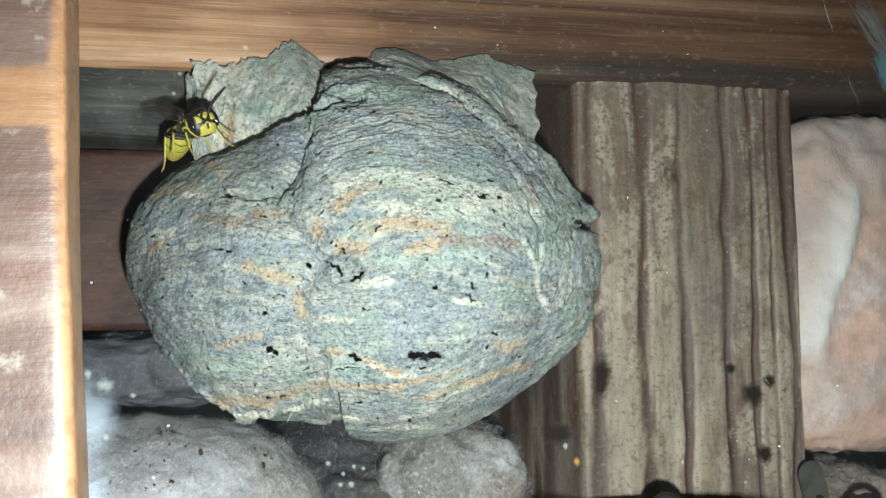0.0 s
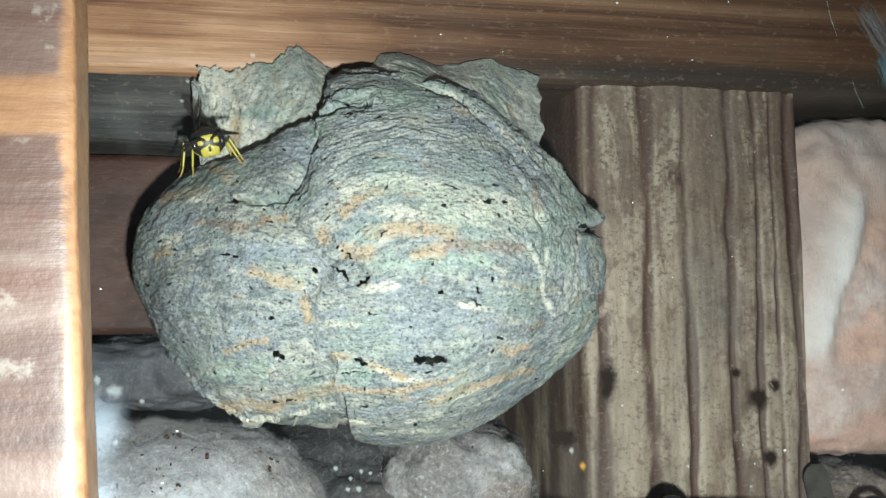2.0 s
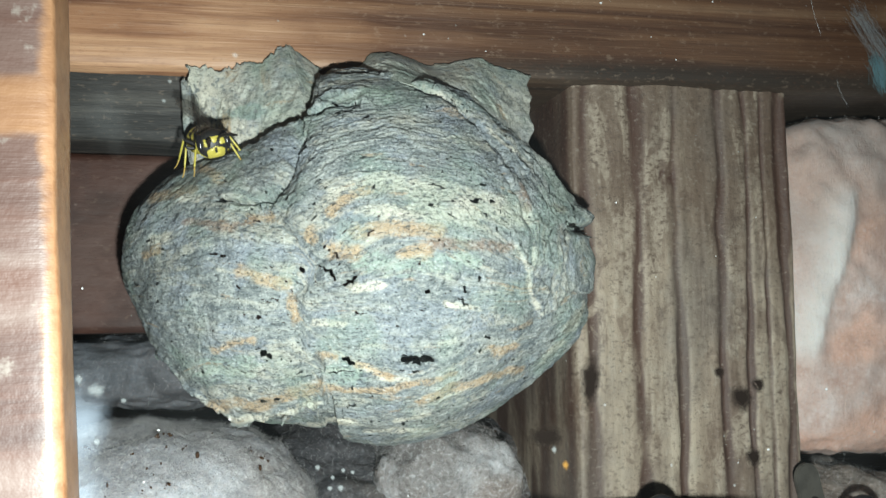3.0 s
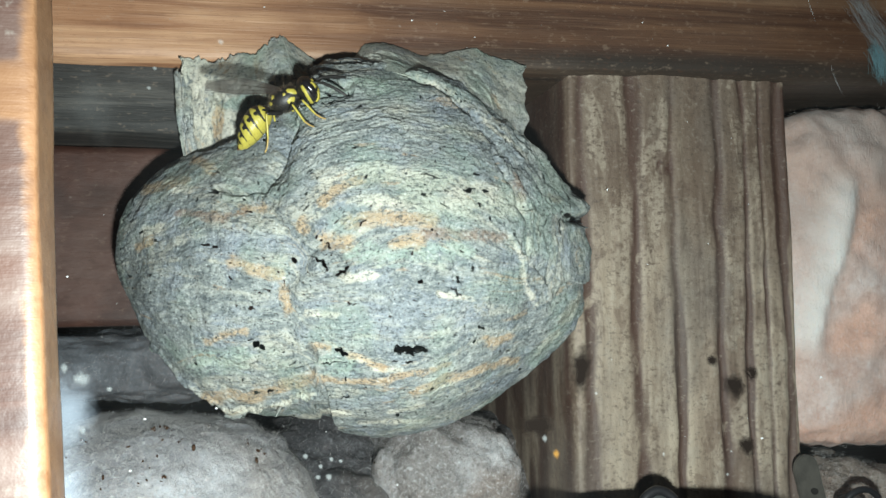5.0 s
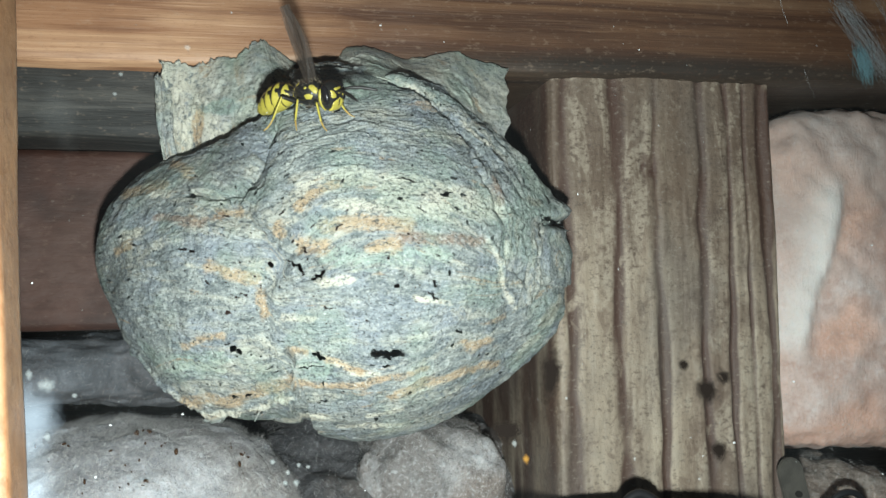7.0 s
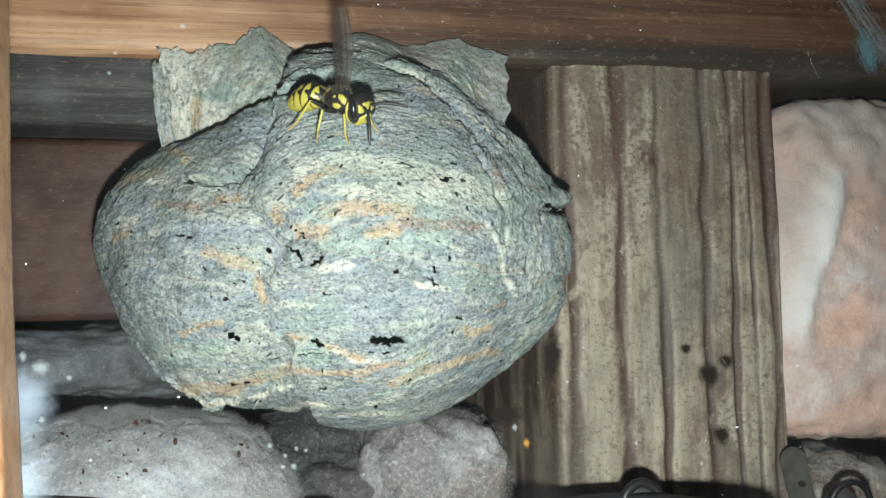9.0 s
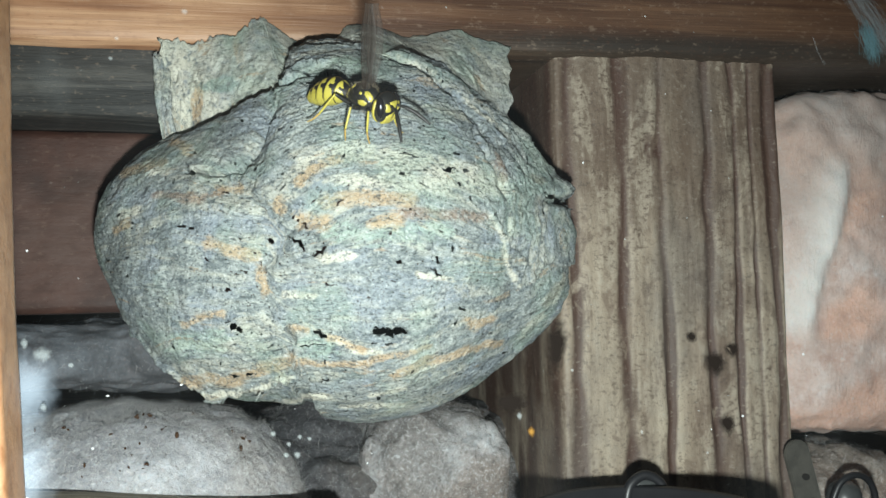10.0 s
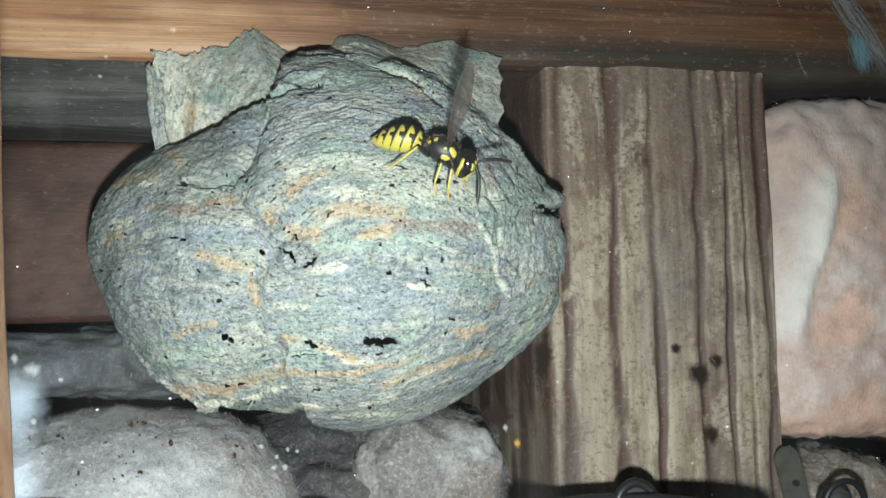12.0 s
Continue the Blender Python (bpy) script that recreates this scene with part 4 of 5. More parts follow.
def scatter(name, count, seed, x0, x1, z0, z1, lo, hi, material, parent):
    """Many tiny flat grains on the pane, one mesh."""
    rng = np.random.default_rng(seed)
    k = 7
    ang = np.arange(k) / k * 2 * math.pi
    x, z = rng.uniform(x0, x1, count), rng.uniform(z0, z1, count)
    r = lo + (hi - lo) * rng.random(count) ** 4
    ax = r * rng.uniform(0.5, 1.6, count)
    verts = np.stack([x[:, None] + ax[:, None] * np.cos(ang), np.full((count, k), -0.00045), z[:, None] + r[:, None] * np.sin(ang)], -1).reshape(-1, 3)
    verts -= np.array([0.0385, 0, 0])
    faces = np.arange(count * k).reshape(count, k)
    ob = new(name, array_mesh(name, verts, faces, material))
    ob.parent = parent
    return tagged(ob, "fine white dust grains", kind="stuff")


scatter("dust_grains", 240, 5, -0.034, 0.045, -0.024, 0.030, 0.000018, 0.00010, dust_mat, pane)

# ---- insulation ----
def fold(w):
    """The pale raised pleat down the front of the pink batt: its strength at places in mm."""
    edge = -26.5 + (w[:, 2] + 12) * 0.20 + 1.2 * np.sin(w[:, 2] * 0.16)
    d = w[:, 0] - edge
    return np.exp(-np.where(d > 0, d / 1.0, d / 4.5) ** 2) * np.clip((w[:, 2] + 14) / 5, 0, 1) * np.clip((18 - w[:, 2]) / 5, 0, 1)


def batt(name, centre, radii, material, label, seed, square=2.6, lump=0.18, hairs=28000, hair_len=0.0034, category="insulation", pleated=False, cols=260, rows=150):
    """A lump of glass wool: an uneven cushion with loose fibres standing off it, one mesh."""
    th = np.linspace(0.02, math.pi - 0.02, rows)
    ph = np.arange(cols) / cols * 2 * math.pi
    TH, PH = np.meshgrid(th, ph, indexing="ij")
    d = np.stack([np.sin(TH) * np.cos(PH), np.sin(TH) * np.sin(PH), np.cos(TH)], -1).reshape(-1, 3)
    k = (np.abs(d) ** square).sum(1) ** (-1 / square)
    p = d * k[:, None] * np.array(radii)
    w = p * 1000
    r = 1 + lump * fbm(w * 0.07, 3, seed) + lump * 0.4 * fbm(w * 0.2, 3, seed + 3) + 0.014 * fbm(w * 0.4, 4, seed + 5, 0.5) + 0.003 * value_noise(w * 3.1, seed + 9)
    p = p * r[:, None]
    pleat = fold(p * 1000) * (d[:, 1] < 0) if pleated else np.zeros(len(p))
    p[:, 1] -= 0.0012 * pleat
    ids = np.arange(rows * cols).reshape(rows, cols)
    nxt = np.roll(ids, -1, 1)
    faces = np.stack([ids[:-1], ids[1:], nxt[1:], nxt[:-1]], -1).reshape(-1, 4)
    # fibres: thin bent ribbons on the side that is seen
    rng = np.random.default_rng(seed)
    front = np.flatnonzero(d[:, 1] < 0.25)
    roots = rng.choice(front, hairs)
    o = p[roots]
    nrm = d[roots] / np.array(radii)
    nrm /= np.linalg.norm(nrm, axis=1)[:, None]
    side = rng.normal(size=(hairs, 3))
    side -= nrm * (side * nrm).sum(1)[:, None]
    side /= np.linalg.norm(side, axis=1)[:, None]
    length = hair_len * rng.uniform(0.4, 1.4, hairs)[:, None]
    lift = rng.uniform(0.2, 1.6, hairs)[:, None]
    curl = np.cross(nrm, side) * rng.normal(0, 0.35, hairs)[:, None]
    wide = np.cross(side, nrm) * rng.uniform(0.000005, 0.000013, hairs)[:, None]
    pts = []
    for u in (0, 0.35, 0.7, 1.0):
        c = o + length * (side * u + nrm * lift * u * (1.2 - u * 0.8) + curl * u * u)
        pts += [c - wide * (1 - 0.6 * u), c + wide * (1 - 0.6 * u)]
    strip = np.stack(pts, 1).reshape(-1, 3)
    base = len(p) + np.arange(hairs)[:, None] * 8
    quads = np.concatenate([base + np.array([2 * j, 2 * j + 1, 2 * j + 3, 2 * j + 2]) for j in range(3)])
    me = array_mesh(name, np.concatenate([p, strip]), np.concatenate([faces, quads]), material)
    me.materials.append(glass_fibre)
    me.polygons.foreach_set("material_index", np.concatenate([np.zeros(len(faces), np.int32), np.ones(len(quads), np.int32)]))
    at = me.attributes.new("pale", "FLOAT", "POINT")
    at.data.foreach_set("value", np.concatenate([pleat, np.repeat(pleat[roots], 8)]).astype(np.float32))
    ob = new(name, me)
    ob.location = centre
    return tagged(ob, label, category, kind="stuff")


batt("insulation_pink", (0.0990, 0.0800, 0.0010), (0.0330, 0.0280, 0.0295), pink_fluff, "pink fluffy glass wool batt stuffed beside the stud", 3, 8.0, 0.025, hairs=9000, hair_len=0.0010, pleated=True)
batt("insulation_mound", (-0.0345, 0.0690, -0.0395), (0.0285, 0.0185, 0.0205), grey_fluff, "dusty grey-white glass wool mound with brown debris", 8, 2.4, 0.05, hairs=60000, hair_len=0.0010)
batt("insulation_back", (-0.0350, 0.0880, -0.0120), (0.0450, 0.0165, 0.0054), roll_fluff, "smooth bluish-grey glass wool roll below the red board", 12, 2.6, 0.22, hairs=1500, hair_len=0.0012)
batt("insulation_tuft", (0.0125, 0.0790, -0.0390), (0.0125, 0.0180, 0.0170), tuft_fluff, "pale glass wool tuft beside the stud", 17, 3.6, 0.15, hairs=14000, hair_len=0.0012)
batt("insulation_scrap", (0.0840, 0.0680, -0.0405), (0.0170, 0.0140, 0.0090), scrap_fluff, "dirty brown-grey glass wool scrap below the pink batt", 27, 2.6, 0.22, hairs=5000, hair_len=0.0012)
batt("insulation_low", (-0.0050, 0.0900, -0.0430), (0.0600, 0.0260, 0.0185), dim_fluff, "dark glass wool in the bottom of the cavity, toned down for shade", 21, 3.0, 0.14, hairs=9000, hair_len=0.0016)

# ---- small things in the bottom of the cavity ----
def tube(points, radius, sides=8, taper=None, closed_ends=True, along=24):
    """A bmesh tube along a smooth curve through points, in metres; radius or radii along it."""
    s = np.linspace(0, 1, along)
    c = spline(points, s)
    rad = np.interp(s, np.linspace(0, 1, len(taper)), taper) if taper else np.full(along, radius)
    bm = bmesh.new()
    rings = []
    for i in range(along):
        d = Vector(c[min(i + 1, along - 1)] - c[max(i - 1, 0)]).normalized()
        a = d.orthogonal().normalized()
        if rings:
            a = (last - d * last.dot(d)).normalized()
        last = a
        b = d.cross(a)
        rings.append([bm.verts.new(Vector(c[i]) + (a * math.cos(k / sides * 2 * math.pi) + b * math.sin(k / sides * 2 * math.pi)) * rad[i]) for k in range(sides)])
    for p, q in zip(rings, rings[1:]):
        for k in range(sides):
            bm.faces.new((p[k], p[(k + 1) % sides], q[(k + 1) % sides], q[k]))
    if closed_ends:
        bm.faces.new(rings[0][::-1])
        bm.faces.new(rings[-1])
    return bm


def lathe(profile, segments=64):
    """A bmesh turned about z from (radius, height) points."""
    bm = bmesh.new()
    rings = [[bm.verts.new((r * math.cos(k / segments * 2 * math.pi), r * math.sin(k / segments * 2 * math.pi), h)) for k in range(segments)] for r, h in profile]
    for p, q in zip(rings, rings[1:]):
        for k in range(segments):
            bm.faces.new((p[k], p[(k + 1) % segments], q[(k + 1) % segments], q[k]))
    if profile[0][0] < 1e-4:
        bmesh.ops.remove_doubles(bm, verts=rings[0], dist=1e-5)
    if profile[-1][0] < 1e-4:
        bmesh.ops.remove_doubles(bm, verts=rings[-1], dist=1e-5)
    return bm


def build_tub():
    tub = new("plastic_tub")
    tub.matrix_world = pose(0.0254, 0.0202, -0.0624)
    tagged(tub, "small black plastic tub with a grey lid standing in the cavity", "tub")
    part("body", lathe([(0.0, 0.0), (0.0125, 0.0), (0.0132, 0.0008), (0.0134, 0.030), (0.0141, 0.0305), (0.0143, 0.0338), (0.0139, 0.0345), (0.0131, 0.0342),
                        (0.0129, 0.0322), (0.0, 0.0320)]), black_plastic, tub)
    part("lid", lathe([(0.0, 0.0331), (0.0110, 0.0331), (0.0118, 0.0328), (0.0121, 0.0321)]), tub_grey, tub, "dusty grey lid insert")
    lug = part("lug", tube([(0.0034, 0.0128, 0.0326), (0.0042, 0.0130, 0.0346), (0.0062, 0.0131, 0.0356), (0.0082, 0.0130, 0.0346), (0.0090, 0.0128, 0.0326)], 0.00062, 12, along=28), black_plastic, tub)
    web = bmesh.new()
    bmesh.ops.create_uvsphere(web, u_segments=20, v_segments=12, radius=1.0, matrix=Matrix.Translation((0.0062, 0.0131, 0.0334)) @ Matrix.Diagonal((0.0023, 0.0005, 0.0017, 1)))
    part("web", web, tub_grey, lug, "dusty grey web inside the lug")
    return tub


tub_grey = plain("dusty_grey_plastic", (0.055, 0.058, 0.058), 0.35, 0.5, 0, 0.6, 700)
build_tub()


def build_strap():
    strap = new("metal_strap")
    strap.matrix_world = pose(0.0648, 0.0432, -0.0432, 0, -14, 4)
    tagged(strap, "dirty grey metal strap with small slots beside the stud", "strap")
    bm = bmesh.new()
    w, h, t = 0.0021, 0.0180, 0.0004
    outline = [(-w, -0.0155), (w, -0.0155)] + [(w * math.cos(a), h - w + w * math.sin(a)) for a in np.linspace(0, math.pi, 14)]
    front = bm.faces.new([bm.verts.new((x, -t, z)) for x, z in outline])
    ex = bmesh.ops.extrude_face_region(bm, geom=[front])
    bmesh.ops.translate(bm, verts=[v for v in ex["geom"] if isinstance(v, bmesh.types.BMVert)], vec=(0, 2 * t, 0))
    bmesh.ops.recalc_face_normals(bm, faces=bm.faces)
    bmesh.ops.bevel(bm, geom=[e for e in bm.edges if e.calc_face_angle(0) > 1], offset=0.00015, segments=2, affect="EDGES")
    part("strip", bm, dirty_metal, strap, smooth=False)
    for z, lean in ((0.0125, 30), (0.0088, 0), (0.0040, 10)):
        b2 = bmesh.new()
        bmesh.ops.create_circle(b2, cap_ends=True, segments=12, radius=0.0005)
        for v in b2.verts:
            v.co = Vector((v.co.x * 1.5, 0, v.co.y))
        slot = part("slot", b2, dark_hole, strap, "dark punched slot")
        slot.matrix_basis = pose(0.0002, -t - 0.00008, z, 0, lean, 0)
    return strap


build_strap()

cable = part("cable", tube([(0.0668, 0.0440, -0.0605), (0.0670, 0.0440, -0.0400), (0.0682, 0.0438, -0.0335), (0.0712, 0.0435, -0.0316), (0.0742, 0.0436, -0.0335), (0.0752, 0.0440, -0.0400), (0.0755, 0.0442, -0.0605)], 0.0005, 10, along=60), black_plastic)
tagged(cable, "thin black cable bent in a loop beside the stud", "cable")
grey_clip = part("clip", lathe([(0.0, -0.020), (0.0024, -0.020), (0.0026, -0.019), (0.0026, 0.0045), (0.0022, 0.0060), (0.0012, 0.0068), (0.0, 0.0070)], 24), tub_grey)
grey_clip.matrix_world = pose(0.0716, 0.0465, -0.0400)
tagged(grey_clip, "dusty grey plastic plug inside the cable loop", "plug")


def debris(name, batt_name, count, seed, material, label, size=(0.00025, 0.0008), low=-0.026, high=-0.016):
    """Crumbs lying on a lump of glass wool, one mesh."""
    rng = np.random.default_rng(seed)
    host = bpy.data.objects[batt_name]
    n = 260 * 150
    co = np.zeros(len(host.data.vertices) * 3, np.float32)
    host.data.vertices.foreach_get("co", co)
    co = co.reshape(-1, 3)[:n] + np.array(host.location)
    ok = np.flatnonzero((co[:, 1] < host.location.y - 0.006) & (co[:, 2] > low) & (co[:, 2] < high))
    bm = bmesh.new()
    for i in rng.choice(ok, count):
        r = rng.uniform(*size)
        for j in range(int(rng.integers(1, 4))):
            m = Matrix.Translation(Vector(co[i]) + Vector(rng.normal(0, r * 0.8, 3))) @ Euler(rng.uniform(0, 6, 3)).to_matrix().to_4x4() @ Matrix.Diagonal((1, 0.6, 0.5, 1))
            bmesh.ops.create_icosphere(bm, subdivisions=1, radius=r * rng.uniform(0.5, 1), matrix=m)
    return tagged(part(name, bm, material), label, "debris", kind="stuff")


debris("debris", "insulation_mound", 42, 4, dirt_mat, "brown crumbs of dirt caught in the glass wool", (0.0002, 0.0006), high=-0.0185)
debris("debris_dark", "insulation_tuft", 8, 6, soil_mat, "dark specks in the glass wool tuft", (0.0002, 0.0004), low=-0.034)

def cobweb(name, label, strands, seed, spread, material, wide):
    """Loose threads between pairs of places, one mesh."""
    rng = np.random.default_rng(seed)
    bm = bmesh.new()
    for a, b, count in strands:
        for _ in range(count):
            p, q = Vector(a) + Vector(rng.normal(0, spread, 3)), Vector(b) + Vector(rng.normal(0, spread, 3))
            p.y, q.y = min(p.y, a[1]), min(q.y, b[1])
            mid = (p + q) / 2 + Vector(rng.normal(0, spread, 3)) * 0.7
            mid.y = min(mid.y, max(a[1], b[1]))
            t2 = tube([p, mid, q], float(rng.uniform(0.4, 1.2) * wide), 4, along=7)
            me = bpy.data.meshes.new("strand")
            t2.to_mesh(me)
            t2.free()
            bm.from_mesh(me)
            bpy.data.meshes.remove(me)
    return tagged(part(name, bm, material), label, "cobweb", kind="stuff")


web_mat = plain("grey_web_silk", (0.28, 0.30, 0.31), 0.8, 0.2)
reflection_teal = plain("teal_reflection_thread", (0.16, 0.30, 0.34), 0.8, 0.2)
cobweb("cobweb", "tangled grey cobweb band on the beam", [((0.0735, 0.0432, 0.0440), (0.0815, 0.0432, 0.0335), 80), ((0.0800, 0.0432, 0.0360), (0.0850, 0.0432, 0.0285), 30), ((0.0805, 0.0432, 0.0450), (0.0850, 0.0432, 0.0340), 12)], 3, 0.0010, web_mat, 0.000013)
# a teal reflection in the glass, imitated by coloured threads
cobweb("cobweb_blue", "teal reflection in the glass, built as threads on the beam", [((0.0768, 0.0430, 0.0364), (0.0780, 0.0430, 0.0320), 120)], 5, 0.0008, reflection_teal, 0.000015)
cobweb("cobweb_thread", "single cobweb threads stretched across the pane", [((0.0298, -0.0008, 0.0262), (0.0309, -0.0008, 0.0228), 2), ((0.0325, -0.0008, 0.0188), (0.0334, -0.0008, 0.0162), 2)], 7, 0.00015, web_mat, 0.000006)

# ---- the wasp; its body points along x, its back along z, in mm ----
def mm(*p):
    return tuple(v * 0.00094 for v in p)


def hairy(name, c, rough, vary):
    k = Mat(name, rough, 0.5)
    o = k.coords()
    nz = k.noise(o, 4000, 3, 0.6)
    k.colour(k.mix(k.times(k.mask(nz, 0.4, 0.7), vary), c, tuple(v * 0.5 for v in c))).bump((nz, 0.02))
    return k.m


wasp_black = hairy("wasp_black", (0.012, 0.011, 0.010), 0.48, 0.5)
wasp_yellow = hairy("wasp_yellow", (0.42, 0.36, 0.06), 0.4, 0.32)
wasp_amber = hairy("wasp_amber", (0.40, 0.27, 0.07), 0.4, 0.3)
wasp_brown = hairy("wasp_brown", (0.10, 0.045, 0.02), 0.4, 0.3)
wing_mat = Mat("smoky_wing_membrane", 0.6, 0.25)
wing_mat.colour((0.045, 0.036, 0.030))
wing_mat.b.inputs["Alpha"].default_value = 0.46
wing_mat = wing_mat.m


def blob(centre, radii, sub=3, lean=(0, 0, 0)):
    bm = bmesh.new()
    bmesh.ops.create_icosphere(bm, subdivisions=sub, radius=1.0, matrix=Matrix.LocRotScale(mm(*centre), Euler([radians(a) for a in lean]), mm(*radii)))
    return bm


def plate(centre, radii, keep, grow=1.035):
    """A coloured plate that lies on an ellipsoid where keep(x, y, z) of the unit direction holds."""
    bm = blob((0, 0, 0), (1, 1, 1), 5)
    unit = mm(1)[0]
    gone = [f for f in bm.faces if not keep(*(f.calc_center_median() / unit))]
    bmesh.ops.delete(bm, geom=gone, context="FACES")
    rim = {v for e in bm.edges if e.is_boundary for v in e.verts}
    for v in bm.verts:
        k = 0.985 if v in rim else grow
        v.co = Vector([(v.co[a] / unit * radii[a] * k + centre[a]) * unit for a in range(3)])
    return bm


def segment(x0, x1, r0, r1, drop0, drop1, index):
    """One ring of the abdomen, yellow with a black fore edge that runs into a spike and two spots."""
    bm = bmesh.new()
    n, m = 56, 12
    black = bm.faces.layers.int.new("black")
    rows = []
    for i in range(m + 1):
        u = i / m
        r = r0 + (r1 - r0) * u + 0.09 * math.sin(u * math.pi) + (0.05 * u if u > 0.7 else 0)
        x, drop = x0 + (x1 - x0) * u, drop0 + (drop1 - drop0) * u
        rows.append([bm.verts.new(mm(x, r * 1.04 * math.cos(k / n * 2 * math.pi), r * math.sin(k / n * 2 * math.pi) + drop)) for k in range(n)])
    for i in range(m):
        for k in range(n):
            f = bm.faces.new((rows[i][k], rows[i][(k + 1) % n], rows[i + 1][(k + 1) % n], rows[i + 1][k]))
            u = (i + 0.5) / m
            a = abs(((k + 0.5) / n * 360 - 90 + 180) % 360 - 180)
            edge = 0.56 - 0.38 * min(a / 120, 1) + 0.40 * max(0, 1 - a / 26) + 0.26 * max(0, 1 - abs(a - 56) / 16)
            spot = ((a - 54) / 9) ** 2 + ((u - 0.62) / 0.14) ** 2 < 1
            f[black] = int(u < edge or spot)
    for ring, flip in ((rows[0], False), (rows[-1], True)):
        bm.faces.new(ring if flip else ring[::-1])
    for f in bm.faces:
        f.material_index = f[black]
    return bm


def build_wasp():
    wasp = new("wasp")
    feelers = []
    tagged(wasp, "yellow and black wasp with raised smoky wings on the nest", "wasp")
    thorax = part("thorax", blob((0, 0, 0), (2.05, 1.40, 1.50), 4), wasp_black, wasp)
    chest = ((0, 0, 0), (2.05, 1.40, 1.50))
    for s in (-1, 1):
        for name, label, (dx, dy, dz), (a, b, c) in (
                ("collar_mark", "yellow collar stripe", (0.60, 0.66, 0.40), (0.42, 0.20, 0.40)), ("side_mark", "yellow side spot", (0.30, 0.90, -0.18), (0.28, 0.4, 0.26)),
                ("shoulder_mark", "yellow spot below the wing", (0.12, 0.86, 0.48), (0.12, 0.3, 0.12)), ("back_mark", "yellow back spot", (-0.56, 0.42, 0.70), (0.13, 0.26, 0.3)),
                ("rear_mark", "yellow rear spot", (-0.82, 0.40, 0.28), (0.2, 0.24, 0.16))):
            part(name, plate(*chest, lambda x, y, z: ((x - dx) / a) ** 2 + ((y * s - dy) / b) ** 2 + ((z - dz) / c) ** 2 < 1), wasp_yellow, thorax, label)
    rng = np.random.default_rng(2)
    fuzz = bmesh.new()
    for _ in range(520):
        d = Vector(rng.normal(size=3)).normalized()
        o = Vector((d.x * 2.05, d.y * 1.40, d.z * 1.50))
        tip = o + (d + Vector(rng.normal(0, 0.35, 3))) * float(rng.uniform(0.25, 0.55))
        w = d.orthogonal() * 0.014
        fuzz.faces.new([fuzz.verts.new(Vector(q) * 0.00094) for q in (o - w, o + w, tip)])
    part("fuzz", fuzz, wasp_fuzz, thorax, "short greyish hairs")
    head = part("head", blob((2.75, 0, -0.30), (1.02, 1.62, 1.46), 4), wasp_black, wasp)
    skull = ((2.75, 0, -0.30), (1.02, 1.62, 1.46))
    part("face", plate(*skull, lambda x, y, z: x > 0 and abs(y) < 0.56 + 0.12 * (z + 0.5) and -0.90 < z < -0.08 - 0.45 * abs(y) and not (abs(y) < 0.07 and -0.55 < z < -0.2), 1.09), wasp_yellow, head, "yellow face plate with a black stroke")
    part("brow", plate(*skull, lambda x, y, z: x > 0 and 0.14 < z < 0.58 and abs(y) < 0.10 + 0.8 * (z - 0.14), 1.06), wasp_yellow, head, "yellow brow mark")
    for s in (-1, 1):
        part("eye", blob((3.00, 1.28 * s, -0.08), (0.50, 0.38, 1.00), 3, (0, -12, 18 * s)), wasp_eye, head, "dark glossy eye")
        part("eye_notch", plate(*skull, lambda x, y, z: x > 0 and 0.30 < y * s < 0.66 and -0.10 < z < 0.46 and z < 1.5 * (y * s - 0.22) + 0.1, 1.07), wasp_yellow, head, "yellow eye edge")
        part("cheek", plate(*skull, lambda x, y, z: y * s > 0.45 and -0.42 < x < -0.06 and z < 0.58, 1.06), wasp_yellow, head, "yellow stripe behind the eye")
        part("jaw", blob((3.12, 0.36 * s, -1.42), (0.22, 0.36, 0.22), 2, (18 * s, 25, 0)), wasp_amber, head, "amber jaw")
        feeler = part("antenna", tube([mm(0, 0, 0), mm(0.55, 0.12 * s, 0.45), mm(1.0, 0.25 * s, 0.75), mm(2.2, 0.65 * s, 1.2), mm(3.9, 1.05 * s, 1.55)], 0, 8,
                                      [0.00016, 0.00014, 0.00017, 0.00020, 0.00021, 0.00012], along=26), wasp_black, wasp)
        feeler.matrix_basis = pose(*mm(3.93, 0.43 * s, 0.23))
        feelers.append((feeler, s))
    for ob in (head, *head.children):
        for v in ob.data.vertices:
            v.co = Vector(mm(2.2, 0, -0.30)) + (v.co - Vector(mm(2.2, 0, -0.30))) * 1.2
    part("waist", tube([mm(-1.8, 0, -0.25), mm(-2.2, 0, -0.35), mm(-2.7, 0, -0.35)], 0.00034, 12, along=6), wasp_black, wasp)
    cuts = ((-2.25, 0.42, -0.30), (-3.22, 1.32, -0.38), (-4.35, 1.66, -0.62), (-5.42, 1.62, -1.00), (-6.38, 1.32, -1.46), (-7.18, 0.90, -1.92), (-7.85, 0.22, -2.34))
    for i, ((x0, r0, d0), (x1, r1, d1)) in enumerate(zip(cuts, cuts[1:])):
        ring = part("abdomen_segment", segment(x0 + 0.12, x1, r0 * (0.97 if i else 1), r1, d0, d1, i), wasp_yellow, wasp)
        ring.data.materials.append(wasp_black)
    part("sting", tube([mm(-7.80, 0, -2.31), mm(-8.15, 0, -2.55)], 0, 6, [0.00016, 0.00003], along=4), wasp_brown, wasp)
    legs = []
